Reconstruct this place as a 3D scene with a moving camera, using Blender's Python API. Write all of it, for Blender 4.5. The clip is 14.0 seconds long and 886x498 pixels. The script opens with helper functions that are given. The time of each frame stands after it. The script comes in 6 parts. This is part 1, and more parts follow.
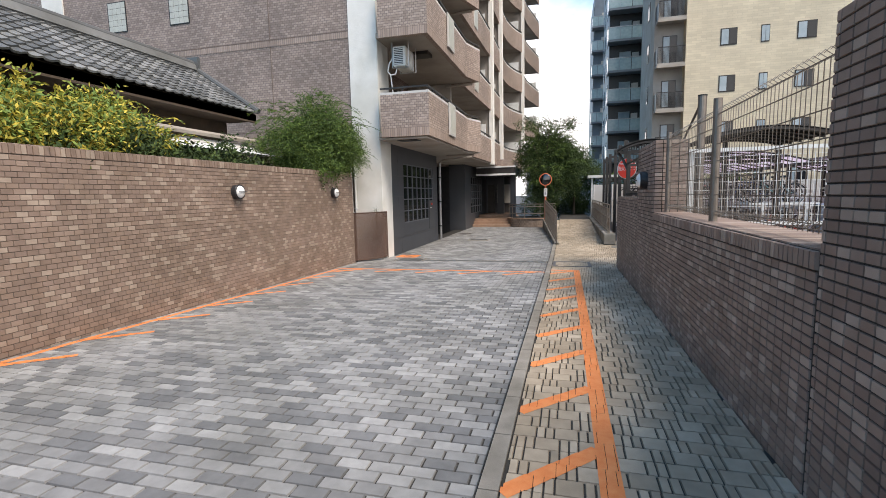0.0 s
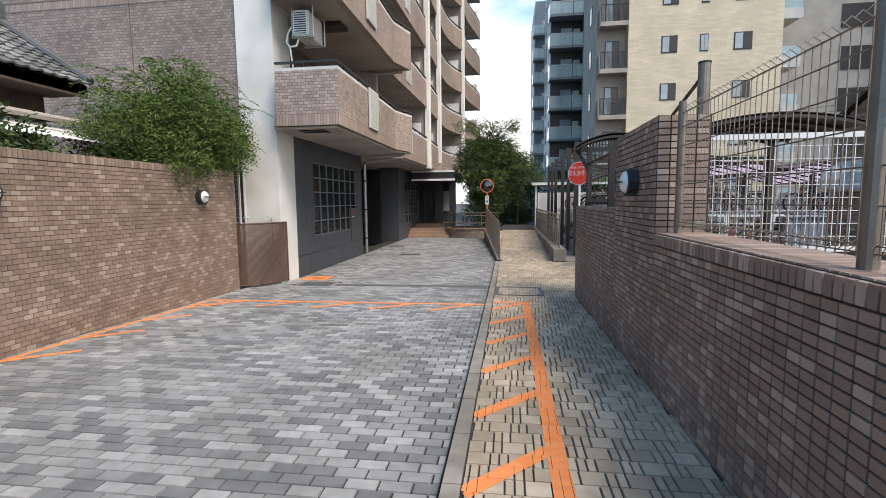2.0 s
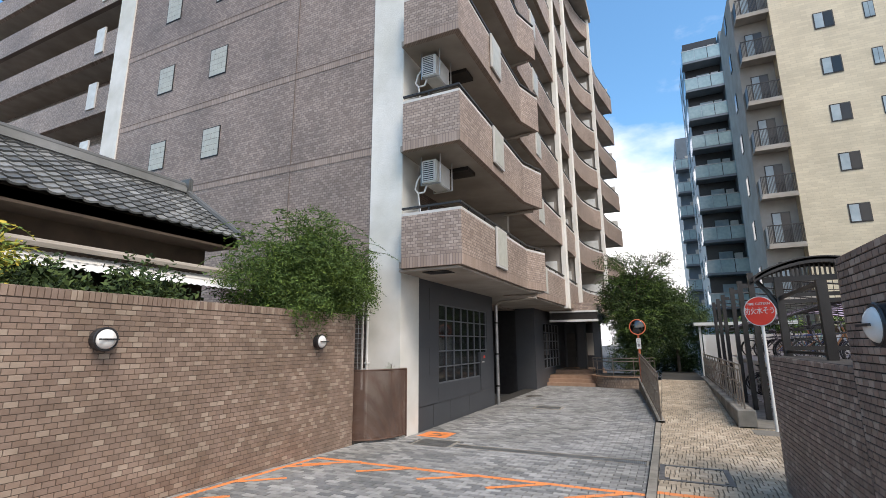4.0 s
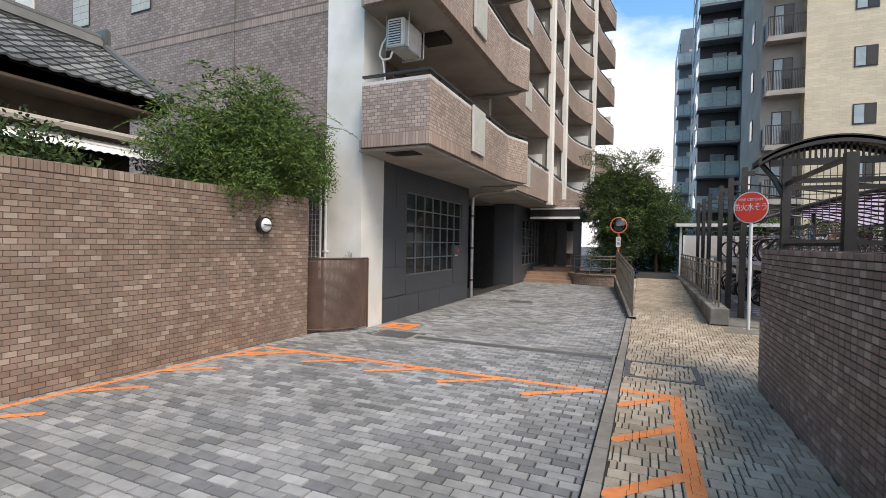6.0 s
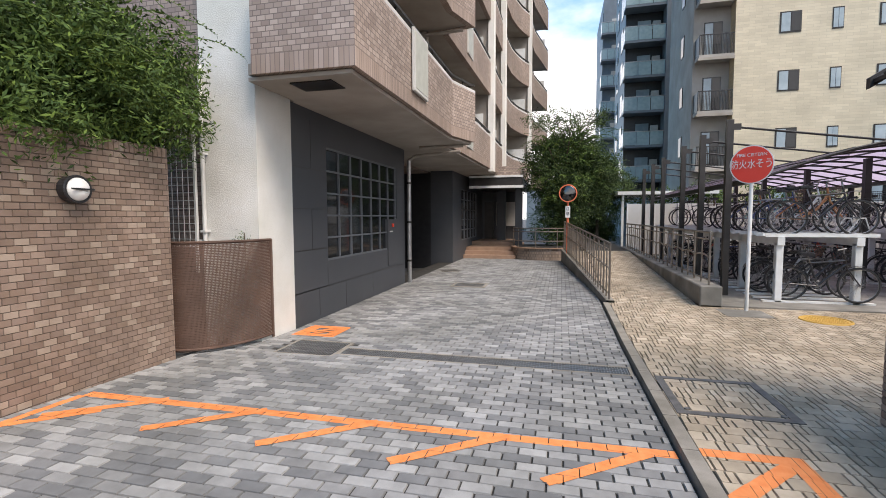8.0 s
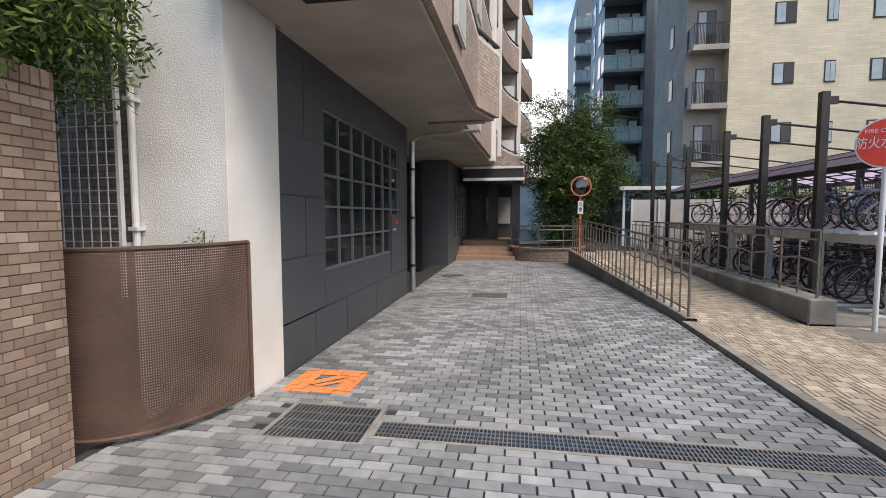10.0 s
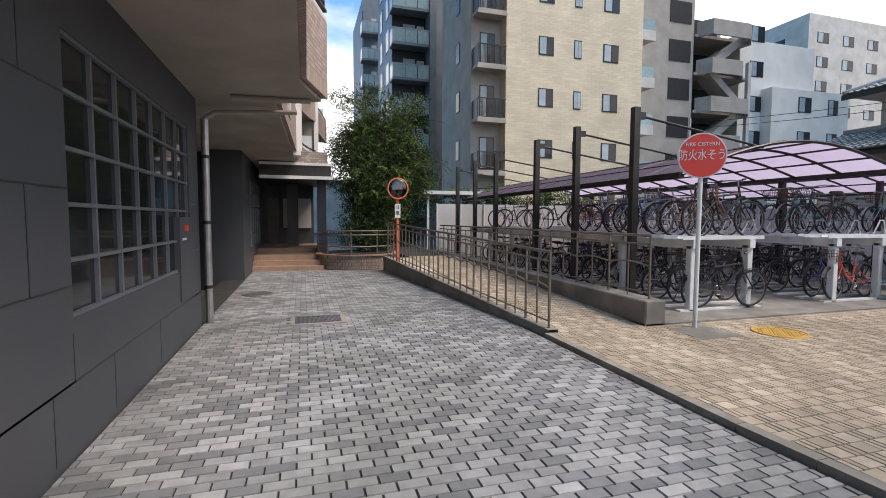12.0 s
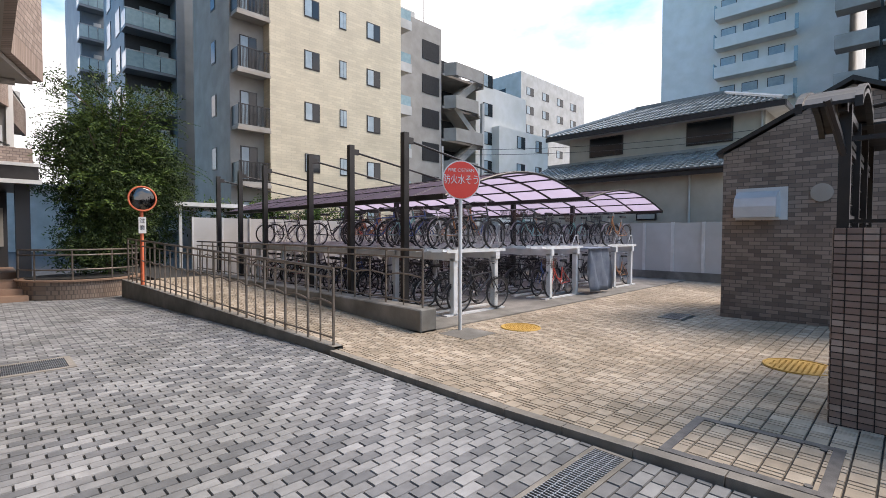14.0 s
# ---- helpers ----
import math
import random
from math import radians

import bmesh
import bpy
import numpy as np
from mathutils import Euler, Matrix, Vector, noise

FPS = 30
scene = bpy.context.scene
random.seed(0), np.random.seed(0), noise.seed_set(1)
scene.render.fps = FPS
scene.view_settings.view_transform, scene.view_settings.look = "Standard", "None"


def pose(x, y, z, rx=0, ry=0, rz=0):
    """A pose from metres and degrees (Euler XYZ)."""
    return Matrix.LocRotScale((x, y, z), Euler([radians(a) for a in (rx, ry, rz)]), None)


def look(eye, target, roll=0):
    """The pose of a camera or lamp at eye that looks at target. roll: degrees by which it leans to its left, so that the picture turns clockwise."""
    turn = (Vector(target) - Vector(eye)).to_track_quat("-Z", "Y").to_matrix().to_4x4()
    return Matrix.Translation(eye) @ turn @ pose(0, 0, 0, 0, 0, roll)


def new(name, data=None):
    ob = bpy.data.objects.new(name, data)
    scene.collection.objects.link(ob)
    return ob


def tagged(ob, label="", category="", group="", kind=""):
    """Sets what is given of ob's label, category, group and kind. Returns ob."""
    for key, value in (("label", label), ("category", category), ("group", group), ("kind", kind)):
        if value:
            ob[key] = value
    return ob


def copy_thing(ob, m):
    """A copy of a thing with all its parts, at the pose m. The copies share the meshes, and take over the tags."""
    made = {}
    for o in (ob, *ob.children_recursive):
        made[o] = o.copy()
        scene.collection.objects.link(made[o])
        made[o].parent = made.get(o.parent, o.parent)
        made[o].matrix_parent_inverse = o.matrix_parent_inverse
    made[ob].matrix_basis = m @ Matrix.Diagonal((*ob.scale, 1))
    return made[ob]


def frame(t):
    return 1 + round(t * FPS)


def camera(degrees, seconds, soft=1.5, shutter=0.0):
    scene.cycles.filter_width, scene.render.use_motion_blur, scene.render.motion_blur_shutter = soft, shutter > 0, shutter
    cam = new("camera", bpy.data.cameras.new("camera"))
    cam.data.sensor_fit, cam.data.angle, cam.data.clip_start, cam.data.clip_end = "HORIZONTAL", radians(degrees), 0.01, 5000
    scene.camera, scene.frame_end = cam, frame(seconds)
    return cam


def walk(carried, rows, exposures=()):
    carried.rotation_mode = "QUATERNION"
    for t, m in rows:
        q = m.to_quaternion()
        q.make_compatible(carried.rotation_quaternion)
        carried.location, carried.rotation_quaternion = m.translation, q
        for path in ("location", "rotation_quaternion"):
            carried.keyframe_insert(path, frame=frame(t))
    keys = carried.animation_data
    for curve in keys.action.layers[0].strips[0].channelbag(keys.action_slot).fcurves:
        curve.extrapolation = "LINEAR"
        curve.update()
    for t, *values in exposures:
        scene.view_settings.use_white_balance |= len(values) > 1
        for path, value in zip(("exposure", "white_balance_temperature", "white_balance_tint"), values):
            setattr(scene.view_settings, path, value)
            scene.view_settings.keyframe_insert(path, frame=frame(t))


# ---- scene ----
cam = camera(87.0, 14.0, soft=0.8)
METRES, EYE, TILT, LEAN, TURN = 12.4, 1.5, 0.0, 0.0, 14.8
ROWS = [
    (0.0, 0.0, 0.0, 0.0, -0.14, -6.6, 1.23),
    (0.5, 0.0117, 0.0546, -0.0002, -3.16, -6.99, -0.11),
    (1.0, 0.0258, 0.1106, 0.0009, -5.63, -6.97, 0.13),
    (1.5, 0.0372, 0.1644, -0.0004, -6.68, -6.42, 0.07),
    (2.0, 0.0518, 0.2175, -0.0012, -6.95, -5.83, 0.6),
    (2.5, 0.0611, 0.2639, -0.0005, -3.69, 0.62, 1.09),
    (3.0, 0.0728, 0.291, 0.0053, 3.22, 13.69, 1.75),
    (5.5, 0.0839, 0.3495, -0.0037, 14.25, 2.69, -0.3),
    (6.0, 0.095, 0.3933, -0.0083, 8.44, -0.87, -1.06),
    (6.5, 0.1009, 0.4436, -0.009, 1.72, -3.11, -0.62),
    (7.0, 0.0965, 0.4921, -0.0088, -2.63, -3.44, -0.73),
    (7.5, 0.0769, 0.5422, -0.0105, -0.56, -3.81, 0.14),
    (10.0, -0.0282, 0.78, -0.0182, -5.34, -4.12, 0.03),
    (10.5, -0.0415, 0.8261, -0.0188, -8.0, -4.31, -0.27),
    (11.0, -0.0549, 0.8663, -0.0176, -10.78, -4.82, 0.6),
    (11.5, -0.0595, 0.8981, -0.0178, -18.19, -4.62, -0.01),
    (12.0, -0.0596, 0.9219, -0.0167, -31.48, -3.69, -0.23),
    (12.5, -0.0692, 0.9332, -0.0145, -46.71, -2.71, -0.93),
    (13.0, -0.07, 0.9326, -0.0147, -57.36, -1.96, -0.83),
    (13.5, -0.068, 0.9296, -0.0152, -63.66, -1.69, -0.43),
    (14.0, -0.0717, 0.9345, -0.0148, -59.56, -1.81, -0.15),
]
walk(cam, [(t, pose(0, 0, EYE, TILT, LEAN, TURN) @ pose(METRES * x, METRES * y, METRES * z, 90 + pitch, roll, yaw)) for t, x, y, z, yaw, pitch, roll in ROWS],
     [(0.0, 0.46, 6950, 14), (3.0, 0.46, 6750, 13), (5.5, 0.17, 6800, 13), (6.5, 0.56, 6900, 14), (10.0, 0.4, 6750, 15), (12.0, 0.33, 6750, 16), (14.0, 0.52, 6800, 17)])
# ---- world, sun ----
world = bpy.data.worlds.new("sky")
scene.world = world
world.use_nodes = True
wn, wl = world.node_tree.nodes, world.node_tree.links
wn.clear()
SUN_EL, SUN_AZ = 55.0, 125.0   # azimuth clockwise from +y
sky = wn.new("ShaderNodeTexSky")
sky.sky_type, sky.sun_disc = "NISHITA", False
sky.sun_elevation, sky.sun_rotation = radians(SUN_EL), radians(SUN_AZ)
tc = wn.new("ShaderNodeTexCoord")
mp = wn.new("ShaderNodeMapping")
mp.inputs["Scale"].default_value = (1.0, 1.0, 2.2)
cl = wn.new("ShaderNodeTexNoise")
cl.inputs["Scale"].default_value, cl.inputs["Detail"].default_value, cl.inputs["Roughness"].default_value = 1.7, 7, 0.55
cr = wn.new("ShaderNodeValToRGB")
cr.color_ramp.elements[0].position, cr.color_ramp.elements[1].position = 0.47, 0.66
mx = wn.new("ShaderNodeMix")
mx.data_type = "RGBA"
mx.inputs["B"].default_value = (8.6, 8.7, 8.9, 1)
bg = wn.new("ShaderNodeBackground")
bg.inputs["Strength"].default_value = 0.15
wo = wn.new("ShaderNodeOutputWorld")
wl.new(tc.outputs["Generated"], mp.inputs["Vector"])
wl.new(mp.outputs["Vector"], cl.inputs["Vector"])
sz = wn.new("ShaderNodeSeparateXYZ")
wl.new(tc.outputs["Generated"], sz.inputs[0])
mr0 = wn.new("ShaderNodeMapRange")
mr0.inputs["From Min"].default_value, mr0.inputs["From Max"].default_value = 0.12, 0.42
mr0.inputs["To Min"].default_value, mr0.inputs["To Max"].default_value = 0.17, -0.1
wl.new(sz.outputs["Z"], mr0.inputs["Value"])
ca = wn.new("ShaderNodeMath")
ca.operation = "ADD"
wl.new(cl.outputs["Fac"], ca.inputs[0])
east = wn.new("ShaderNodeMath")
east.operation = "MULTIPLY_ADD"
east.inputs[1].default_value = 0.3
wl.new(sz.outputs["X"], east.inputs[0])
wl.new(mr0.outputs["Result"], east.inputs[2])
wl.new(east.outputs[0], ca.inputs[1])
wl.new(ca.outputs[0], cr.inputs["Fac"])
wl.new(cr.outputs["Color"], mx.inputs["Factor"])
tint = wn.new("ShaderNodeMix")
tint.data_type, tint.blend_type = "RGBA", "MULTIPLY"
tint.inputs["Factor"].default_value = 1
tint.inputs["B"].default_value = (0.9, 1.4, 1.57, 1)
wl.new(sky.outputs["Color"], tint.inputs["A"])
wl.new(tint.outputs["Result"], mx.inputs["A"])
wl.new(mx.outputs["Result"], bg.inputs["Color"])
wl.new(bg.outputs["Background"], wo.inputs["Surface"])
sun = new("sun", bpy.data.lights.new("sun", "SUN"))
sun.data.energy, sun.data.angle, sun.data.color = 3.1, radians(28), (1, 0.9, 0.79)
az, el = radians(SUN_AZ), radians(SUN_EL)
to_sun = Vector((math.sin(az) * math.cos(el), math.cos(az) * math.cos(el), math.sin(el)))
sun.matrix_world = look(to_sun * 60, (0, 0, 0))


# ---- materials ----
def material(name, c1, c2=None, rough=0.7, scale=8.0, grain=120.0, bump=0.15, metal=0.0, per_piece=0.0, spots=0.0, stops=None, alpha=1.0, gloss=None, dist=0.004):
    """Two scales of variation between c1 and c2, fine bump, optional shift of value from piece to piece."""
    m = bpy.data.materials.new(name)
    m.use_nodes = True
    n, l = m.node_tree.nodes, m.node_tree.links
    b = n["Principled BSDF"]
    c2 = c2 or tuple(v * 0.8 for v in c1)
    co = n.new("ShaderNodeTexCoord")
    big = n.new("ShaderNodeTexNoise")
    big.inputs["Scale"].default_value, big.inputs["Detail"].default_value = scale, 5
    fine = n.new("ShaderNodeTexNoise")
    fine.inputs["Scale"].default_value, fine.inputs["Detail"].default_value = grain, 3
    geo = n.new("ShaderNodeNewGeometry")
    for t in (big, fine):
        l.new(geo.outputs["Position"], t.inputs["Vector"])
    add = n.new("ShaderNodeMath")
    add.operation = "MULTIPLY_ADD"
    add.inputs[1].default_value = 0.45
    l.new(fine.outputs["Fac"], add.inputs[0])
    l.new(big.outputs["Fac"], add.inputs[2])
    ramp = n.new("ShaderNodeValToRGB")
    ramp.color_ramp.elements[0].position, ramp.color_ramp.elements[1].position = 0.5, 0.95
    ramp.color_ramp.elements[0].color, ramp.color_ramp.elements[1].color = (*c1, 1), (*c2, 1)
    l.new(add.outputs[0], ramp.inputs["Fac"])
    out = ramp.outputs["Color"]
    if stops:
        info = n.new("ShaderNodeObjectInfo")
        s = n.new("ShaderNodeMath")
        s.operation = "ADD"
        l.new(info.outputs["Random"], s.inputs[0])
        l.new(geo.outputs["Random Per Island"], s.inputs[1])
        fr = n.new("ShaderNodeMath")
        fr.operation = "FRACT"
        l.new(s.outputs[0], fr.inputs[0])
        pr = n.new("ShaderNodeValToRGB")
        pr.color_ramp.interpolation = "CONSTANT"
        e = pr.color_ramp.elements
        e[0].position, e[0].color = 0, (*stops[0], 1)
        e[1].position, e[1].color = 1 / len(stops), (*stops[1], 1)
        for i, c in enumerate(stops[2:], 2):
            e.new(i / len(stops)).color = (*c, 1)
        l.new(fr.outputs[0], pr.inputs["Fac"])
        mul = n.new("ShaderNodeMix")
        mul.data_type, mul.blend_type = "RGBA", "MULTIPLY"
        mul.inputs["Factor"].default_value = 1
        l.new(pr.outputs["Color"], mul.inputs["A"])
        l.new(out, mul.inputs["B"])
        out = mul.outputs["Result"]
    if spots:
        st = n.new("ShaderNodeTexNoise")
        st.inputs["Scale"].default_value, st.inputs["Detail"].default_value = 0.9, 6
        l.new(geo.outputs["Position"], st.inputs["Vector"])
        sr = n.new("ShaderNodeValToRGB")
        sr.color_ramp.elements[0].position, sr.color_ramp.elements[1].position = 0.38, 0.62
        k = 1 - spots
        sr.color_ramp.elements[0].color, sr.color_ramp.elements[1].color = (k, k, k * 0.97, 1), (1, 1, 1, 1)
        l.new(st.outputs["Fac"], sr.inputs["Fac"])
        mul2 = n.new("ShaderNodeMix")
        mul2.data_type, mul2.blend_type = "RGBA", "MULTIPLY"
        mul2.inputs["Factor"].default_value = 1
        l.new(out, mul2.inputs["A"])
        l.new(sr.outputs["Color"], mul2.inputs["B"])
        out = mul2.outputs["Result"]
    l.new(out, b.inputs["Base Color"])
    b.inputs["Roughness"].default_value, b.inputs["Metallic"].default_value = rough, metal
    b.inputs["Alpha"].default_value = alpha
    if bump:
        bp = n.new("ShaderNodeBump")
        bp.inputs["Strength"].default_value, bp.inputs["Distance"].default_value = bump, dist
        l.new(add.outputs[0], bp.inputs["Height"])
        l.new(bp.outputs["Normal"], b.inputs["Normal"])
    return m


def tile_material(name, c1, c2, mortar, w, h, gap=0.006, offset=0.5, rough=0.55, stain=0.25):
    """Small facing tiles on a wall that runs along x or y."""
    m = bpy.data.materials.new(name)
    m.use_nodes = True
    n, l = m.node_tree.nodes, m.node_tree.links
    b = n["Principled BSDF"]
    geo = n.new("ShaderNodeNewGeometry")
    sp = n.new("ShaderNodeSeparateXYZ")
    l.new(geo.outputs["Position"], sp.inputs[0])
    ad = n.new("ShaderNodeMath")
    ad.operation = "ADD"
    l.new(sp.outputs["X"], ad.inputs[0])
    l.new(sp.outputs["Y"], ad.inputs[1])
    cb = n.new("ShaderNodeCombineXYZ")
    l.new(ad.outputs[0], cb.inputs["X"])
    l.new(sp.outputs["Z"], cb.inputs["Y"])
    br = n.new("ShaderNodeTexBrick")
    br.offset = offset
    br.inputs["Color1"].default_value, br.inputs["Color2"].default_value, br.inputs["Mortar"].default_value = (*c1, 1), (*c2, 1), (*mortar, 1)
    br.inputs["Scale"].default_value = 1
    br.inputs["Brick Width"].default_value, br.inputs["Row Height"].default_value, br.inputs["Mortar Size"].default_value = w, h, gap
    l.new(cb.outputs[0], br.inputs["Vector"])
    st = n.new("ShaderNodeTexNoise")
    st.inputs["Scale"].default_value, st.inputs["Detail"].default_value = 0.6, 7
    l.new(geo.outputs["Position"], st.inputs["Vector"])
    sr = n.new("ShaderNodeValToRGB")
    k = 1 - stain
    sr.color_ramp.elements[0].color, sr.color_ramp.elements[1].color = (k, k, k, 1), (1.1, 1.1, 1.1, 1)
    sr.color_ramp.elements[0].position, sr.color_ramp.elements[1].position = 0.3, 0.7
    l.new(st.outputs["Fac"], sr.inputs["Fac"])
    mul = n.new("ShaderNodeMix")
    mul.data_type, mul.blend_type = "RGBA", "MULTIPLY"
    mul.inputs["Factor"].default_value = 1
    l.new(br.outputs["Color"], mul.inputs["A"])
    l.new(sr.outputs["Color"], mul.inputs["B"])
    l.new(mul.outputs["Result"], b.inputs["Base Color"])
    b.inputs["Roughness"].default_value = rough
    bp = n.new("ShaderNodeBump")
    bp.invert = True
    bp.inputs["Strength"].default_value, bp.inputs["Distance"].default_value = 0.5, 0.004
    l.new(br.outputs["Fac"], bp.inputs["Height"])
    l.new(bp.outputs["Normal"], b.inputs["Normal"])
    return m


def glass(name, tint, alpha=0.25, rough=0.05):
    m = material(name, tint, tint, rough, bump=0, alpha=alpha)
    return m


M_ASPHALT = material("asphalt", (0.05, 0.05, 0.05), (0.08, 0.08, 0.078), 0.9, 2, 200, 0.4)
M_JOINT = material("joint sand", (0.022, 0.021, 0.019), (0.045, 0.042, 0.037), 0.95, 6, 300, 0.4)
M_PAVER = material("grey concrete paver", (0.72, 0.72, 0.72), (1.0, 1.0, 1.0), 0.8, 9, 350, 0.5, spots=0.22, dist=0.002,
                   stops=[(0.22, 0.218, 0.216), (0.29, 0.287, 0.282), (0.175, 0.177, 0.18), (0.33, 0.327, 0.32), (0.26, 0.258, 0.255), (0.385, 0.38, 0.372), (0.2, 0.201, 0.203), (0.31, 0.307, 0.302)])
M_BEIGE = material("beige concrete paver", (0.75, 0.75, 0.75), (1.0, 1.0, 1.0), 0.85, 9, 350, 0.5, spots=0.3, dist=0.002,
                   stops=[(0.46, 0.37, 0.27), (0.5, 0.41, 0.305), (0.4, 0.325, 0.237), (0.55, 0.455, 0.345), (0.48, 0.388, 0.285)])
M_WALLTILE = material("brown wall tile", (0.8, 0.78, 0.76), (1.05, 1.05, 1.05), 0.65, 6, 200, 0.2, spots=0.2, dist=0.001,
                      stops=[(0.27, 0.193, 0.148), (0.31, 0.228, 0.18), (0.235, 0.167, 0.13), (0.38, 0.3, 0.24), (0.285, 0.207, 0.163), (0.25, 0.18, 0.143), (0.26, 0.188, 0.15)])
M_RTILE = material("dark brown wall tile", (0.8, 0.78, 0.76), (1.05, 1.05, 1.05), 0.58, 6, 200, 0.2, spots=0.2, dist=0.001,
                   stops=[(0.275, 0.196, 0.16), (0.32, 0.232, 0.19), (0.235, 0.166, 0.138), (0.42, 0.33, 0.275), (0.285, 0.207, 0.17), (0.26, 0.188, 0.157)])
M_MORTAR = material("grey mortar", (0.03, 0.025, 0.022), (0.05, 0.043, 0.038), 0.95, 10, 300, 0.3)
M_MORTARW = material("brown mortar", (0.1, 0.078, 0.064), (0.14, 0.11, 0.092), 0.95, 10, 300, 0.3)
M_FACADE = tile_material("facade tile", (0.225, 0.168, 0.14), (0.37, 0.29, 0.245), (0.15, 0.115, 0.098), 0.118, 0.066)
M_PARAPET = tile_material("parapet tile", (0.265, 0.2, 0.163), (0.43, 0.34, 0.285), (0.16, 0.122, 0.104), 0.118, 0.066)
M_SOLDIER = tile_material("soldier course tile", (0.29, 0.215, 0.17), (0.39, 0.3, 0.25), (0.19, 0.145, 0.12), 0.066, 0.24, offset=0)
M_WHITE = material("rough white render", (0.66, 0.65, 0.61), (0.76, 0.75, 0.72), 0.85, 2, 75, 1.0, spots=0.12, dist=0.015)
M_SOFFIT = material("beige soffit paint", (0.34, 0.3, 0.26), (0.42, 0.375, 0.33), 0.8, 1.5, 100, 0.2, spots=0.2)
M_GREY = material("charcoal panel", (0.05, 0.054, 0.062), (0.064, 0.068, 0.076), 0.55, 1.2, 160, 0.12)
M_DARK = material("dark bronze metal", (0.025, 0.022, 0.02), (0.045, 0.04, 0.037), 0.4, 4, 150, 0.1, metal=0.4)
M_GLASS = material("dark window glass", (0.012, 0.014, 0.016), (0.02, 0.023, 0.026), 0.06, 0.8, 5, 0)
# The reflected sky is put into the base colour of these panes.
M_SKYGLASS = material("glass with painted sky reflection", (0.24, 0.31, 0.35), (0.42, 0.5, 0.54), 0.08, 0.5, 3, 0)
M_ORANGE = material("worn orange road paint", (0.72, 0.2, 0.05), (0.8, 0.29, 0.1), 0.7, 14, 260, 0.4, spots=0.15)
M_KERB = material("kerb concrete", (0.2, 0.18, 0.15), (0.33, 0.3, 0.26), 0.9, 5, 220, 0.5, spots=0.3)
M_CONC = material("weathered concrete", (0.17, 0.16, 0.14), (0.3, 0.28, 0.25), 0.9, 3, 160, 0.5, spots=0.35)
M_DAMP = material("damp dark concrete", (0.07, 0.062, 0.053), (0.12, 0.108, 0.093), 0.9, 3, 160, 0.5, spots=0.3)
M_SEAM = material("brown sealant", (0.13, 0.095, 0.078), (0.16, 0.12, 0.1), 0.9, 4, 90, 0)
M_STEEL = material("galvanised steel", (0.34, 0.34, 0.34), (0.5, 0.5, 0.49), 0.4, 8, 150, 0.1, metal=0.8)
M_RAIL = material("bronze railing metal", (0.17, 0.14, 0.115), (0.26, 0.225, 0.19), 0.4, 8, 150, 0.1, metal=0.6)
M_RUST = material("rusty brown painted steel", (0.1, 0.056, 0.04), (0.15, 0.088, 0.064), 0.65, 4, 90, 0.3, metal=0.1, spots=0.35)
M_WMETAL = material("white painted metal", (0.62, 0.62, 0.6), (0.75, 0.75, 0.74), 0.45, 5, 120, 0.1, spots=0.12)
M_RED = material("red enamel", (0.72, 0.045, 0.025), (0.78, 0.065, 0.035), 0.5, 3, 60, 0)
M_REDPOST = material("orange-red post paint", (0.62, 0.13, 0.06), (0.7, 0.19, 0.09), 0.5, 6, 80, 0.1)
M_PURPLE = material("lilac polycarbonate", (0.6, 0.47, 0.62), (0.72, 0.58, 0.72), 0.25, 1, 30, 0.05)
M_ROOFTILE = material("grey clay roof tile", (0.9, 0.9, 0.9), (1.1, 1.1, 1.1), 0.45, 5, 120, 0.2, spots=0.25,
                      stops=[(0.13, 0.135, 0.138), (0.18, 0.185, 0.188), (0.11, 0.115, 0.118), (0.23, 0.235, 0.235)])
M_ROOFBLUE = material("glazed blue-grey roof tile", (0.9, 0.9, 0.9), (1.1, 1.1, 1.1), 0.25, 5, 120, 0.1, spots=0.2,
                      stops=[(0.24, 0.26, 0.265), (0.29, 0.31, 0.315), (0.21, 0.23, 0.235), (0.34, 0.36, 0.36)])
M_WOOD = material("weathered dark timber", (0.05, 0.034, 0.024), (0.085, 0.06, 0.042), 0.8, 3, 90, 0.4)
M_PLASTER = material("tan plaster", (0.47, 0.42, 0.355), (0.55, 0.5, 0.43), 0.9, 1.5, 130, 0.3, spots=0.15)
M_BEIGEWALL = tile_material("beige facade tile", (0.58, 0.5, 0.36), (0.66, 0.575, 0.42), (0.52, 0.45, 0.325), 0.6, 0.15, 0.008, stain=0.12)
M_GREYWALL = material("warm grey render", (0.31, 0.29, 0.265), (0.4, 0.375, 0.345), 0.85, 1, 60, 0.2, spots=0.12)
M_PALEWALL = material("pale grey render", (0.5, 0.49, 0.47), (0.6, 0.59, 0.57), 0.85, 0.8, 60, 0.2, spots=0.15)
M_WHITEWALL = material("bright white render", (0.74, 0.715, 0.67), (0.8, 0.775, 0.73), 0.85, 0.8, 60, 0.2, spots=0.08)
M_BLUEWALL = material("slate blue cladding", (0.12, 0.15, 0.18), (0.19, 0.225, 0.26), 0.5, 0.7, 40, 0.1)
M_BLUEGLASS = material("blue-green balcony glass", (0.24, 0.35, 0.38), (0.38, 0.5, 0.53), 0.1, 0.5, 4, 0)
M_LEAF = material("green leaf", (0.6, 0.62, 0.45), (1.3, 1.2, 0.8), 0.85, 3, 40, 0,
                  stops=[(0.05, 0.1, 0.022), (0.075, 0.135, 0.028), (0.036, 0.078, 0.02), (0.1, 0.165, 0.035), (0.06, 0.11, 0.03)])
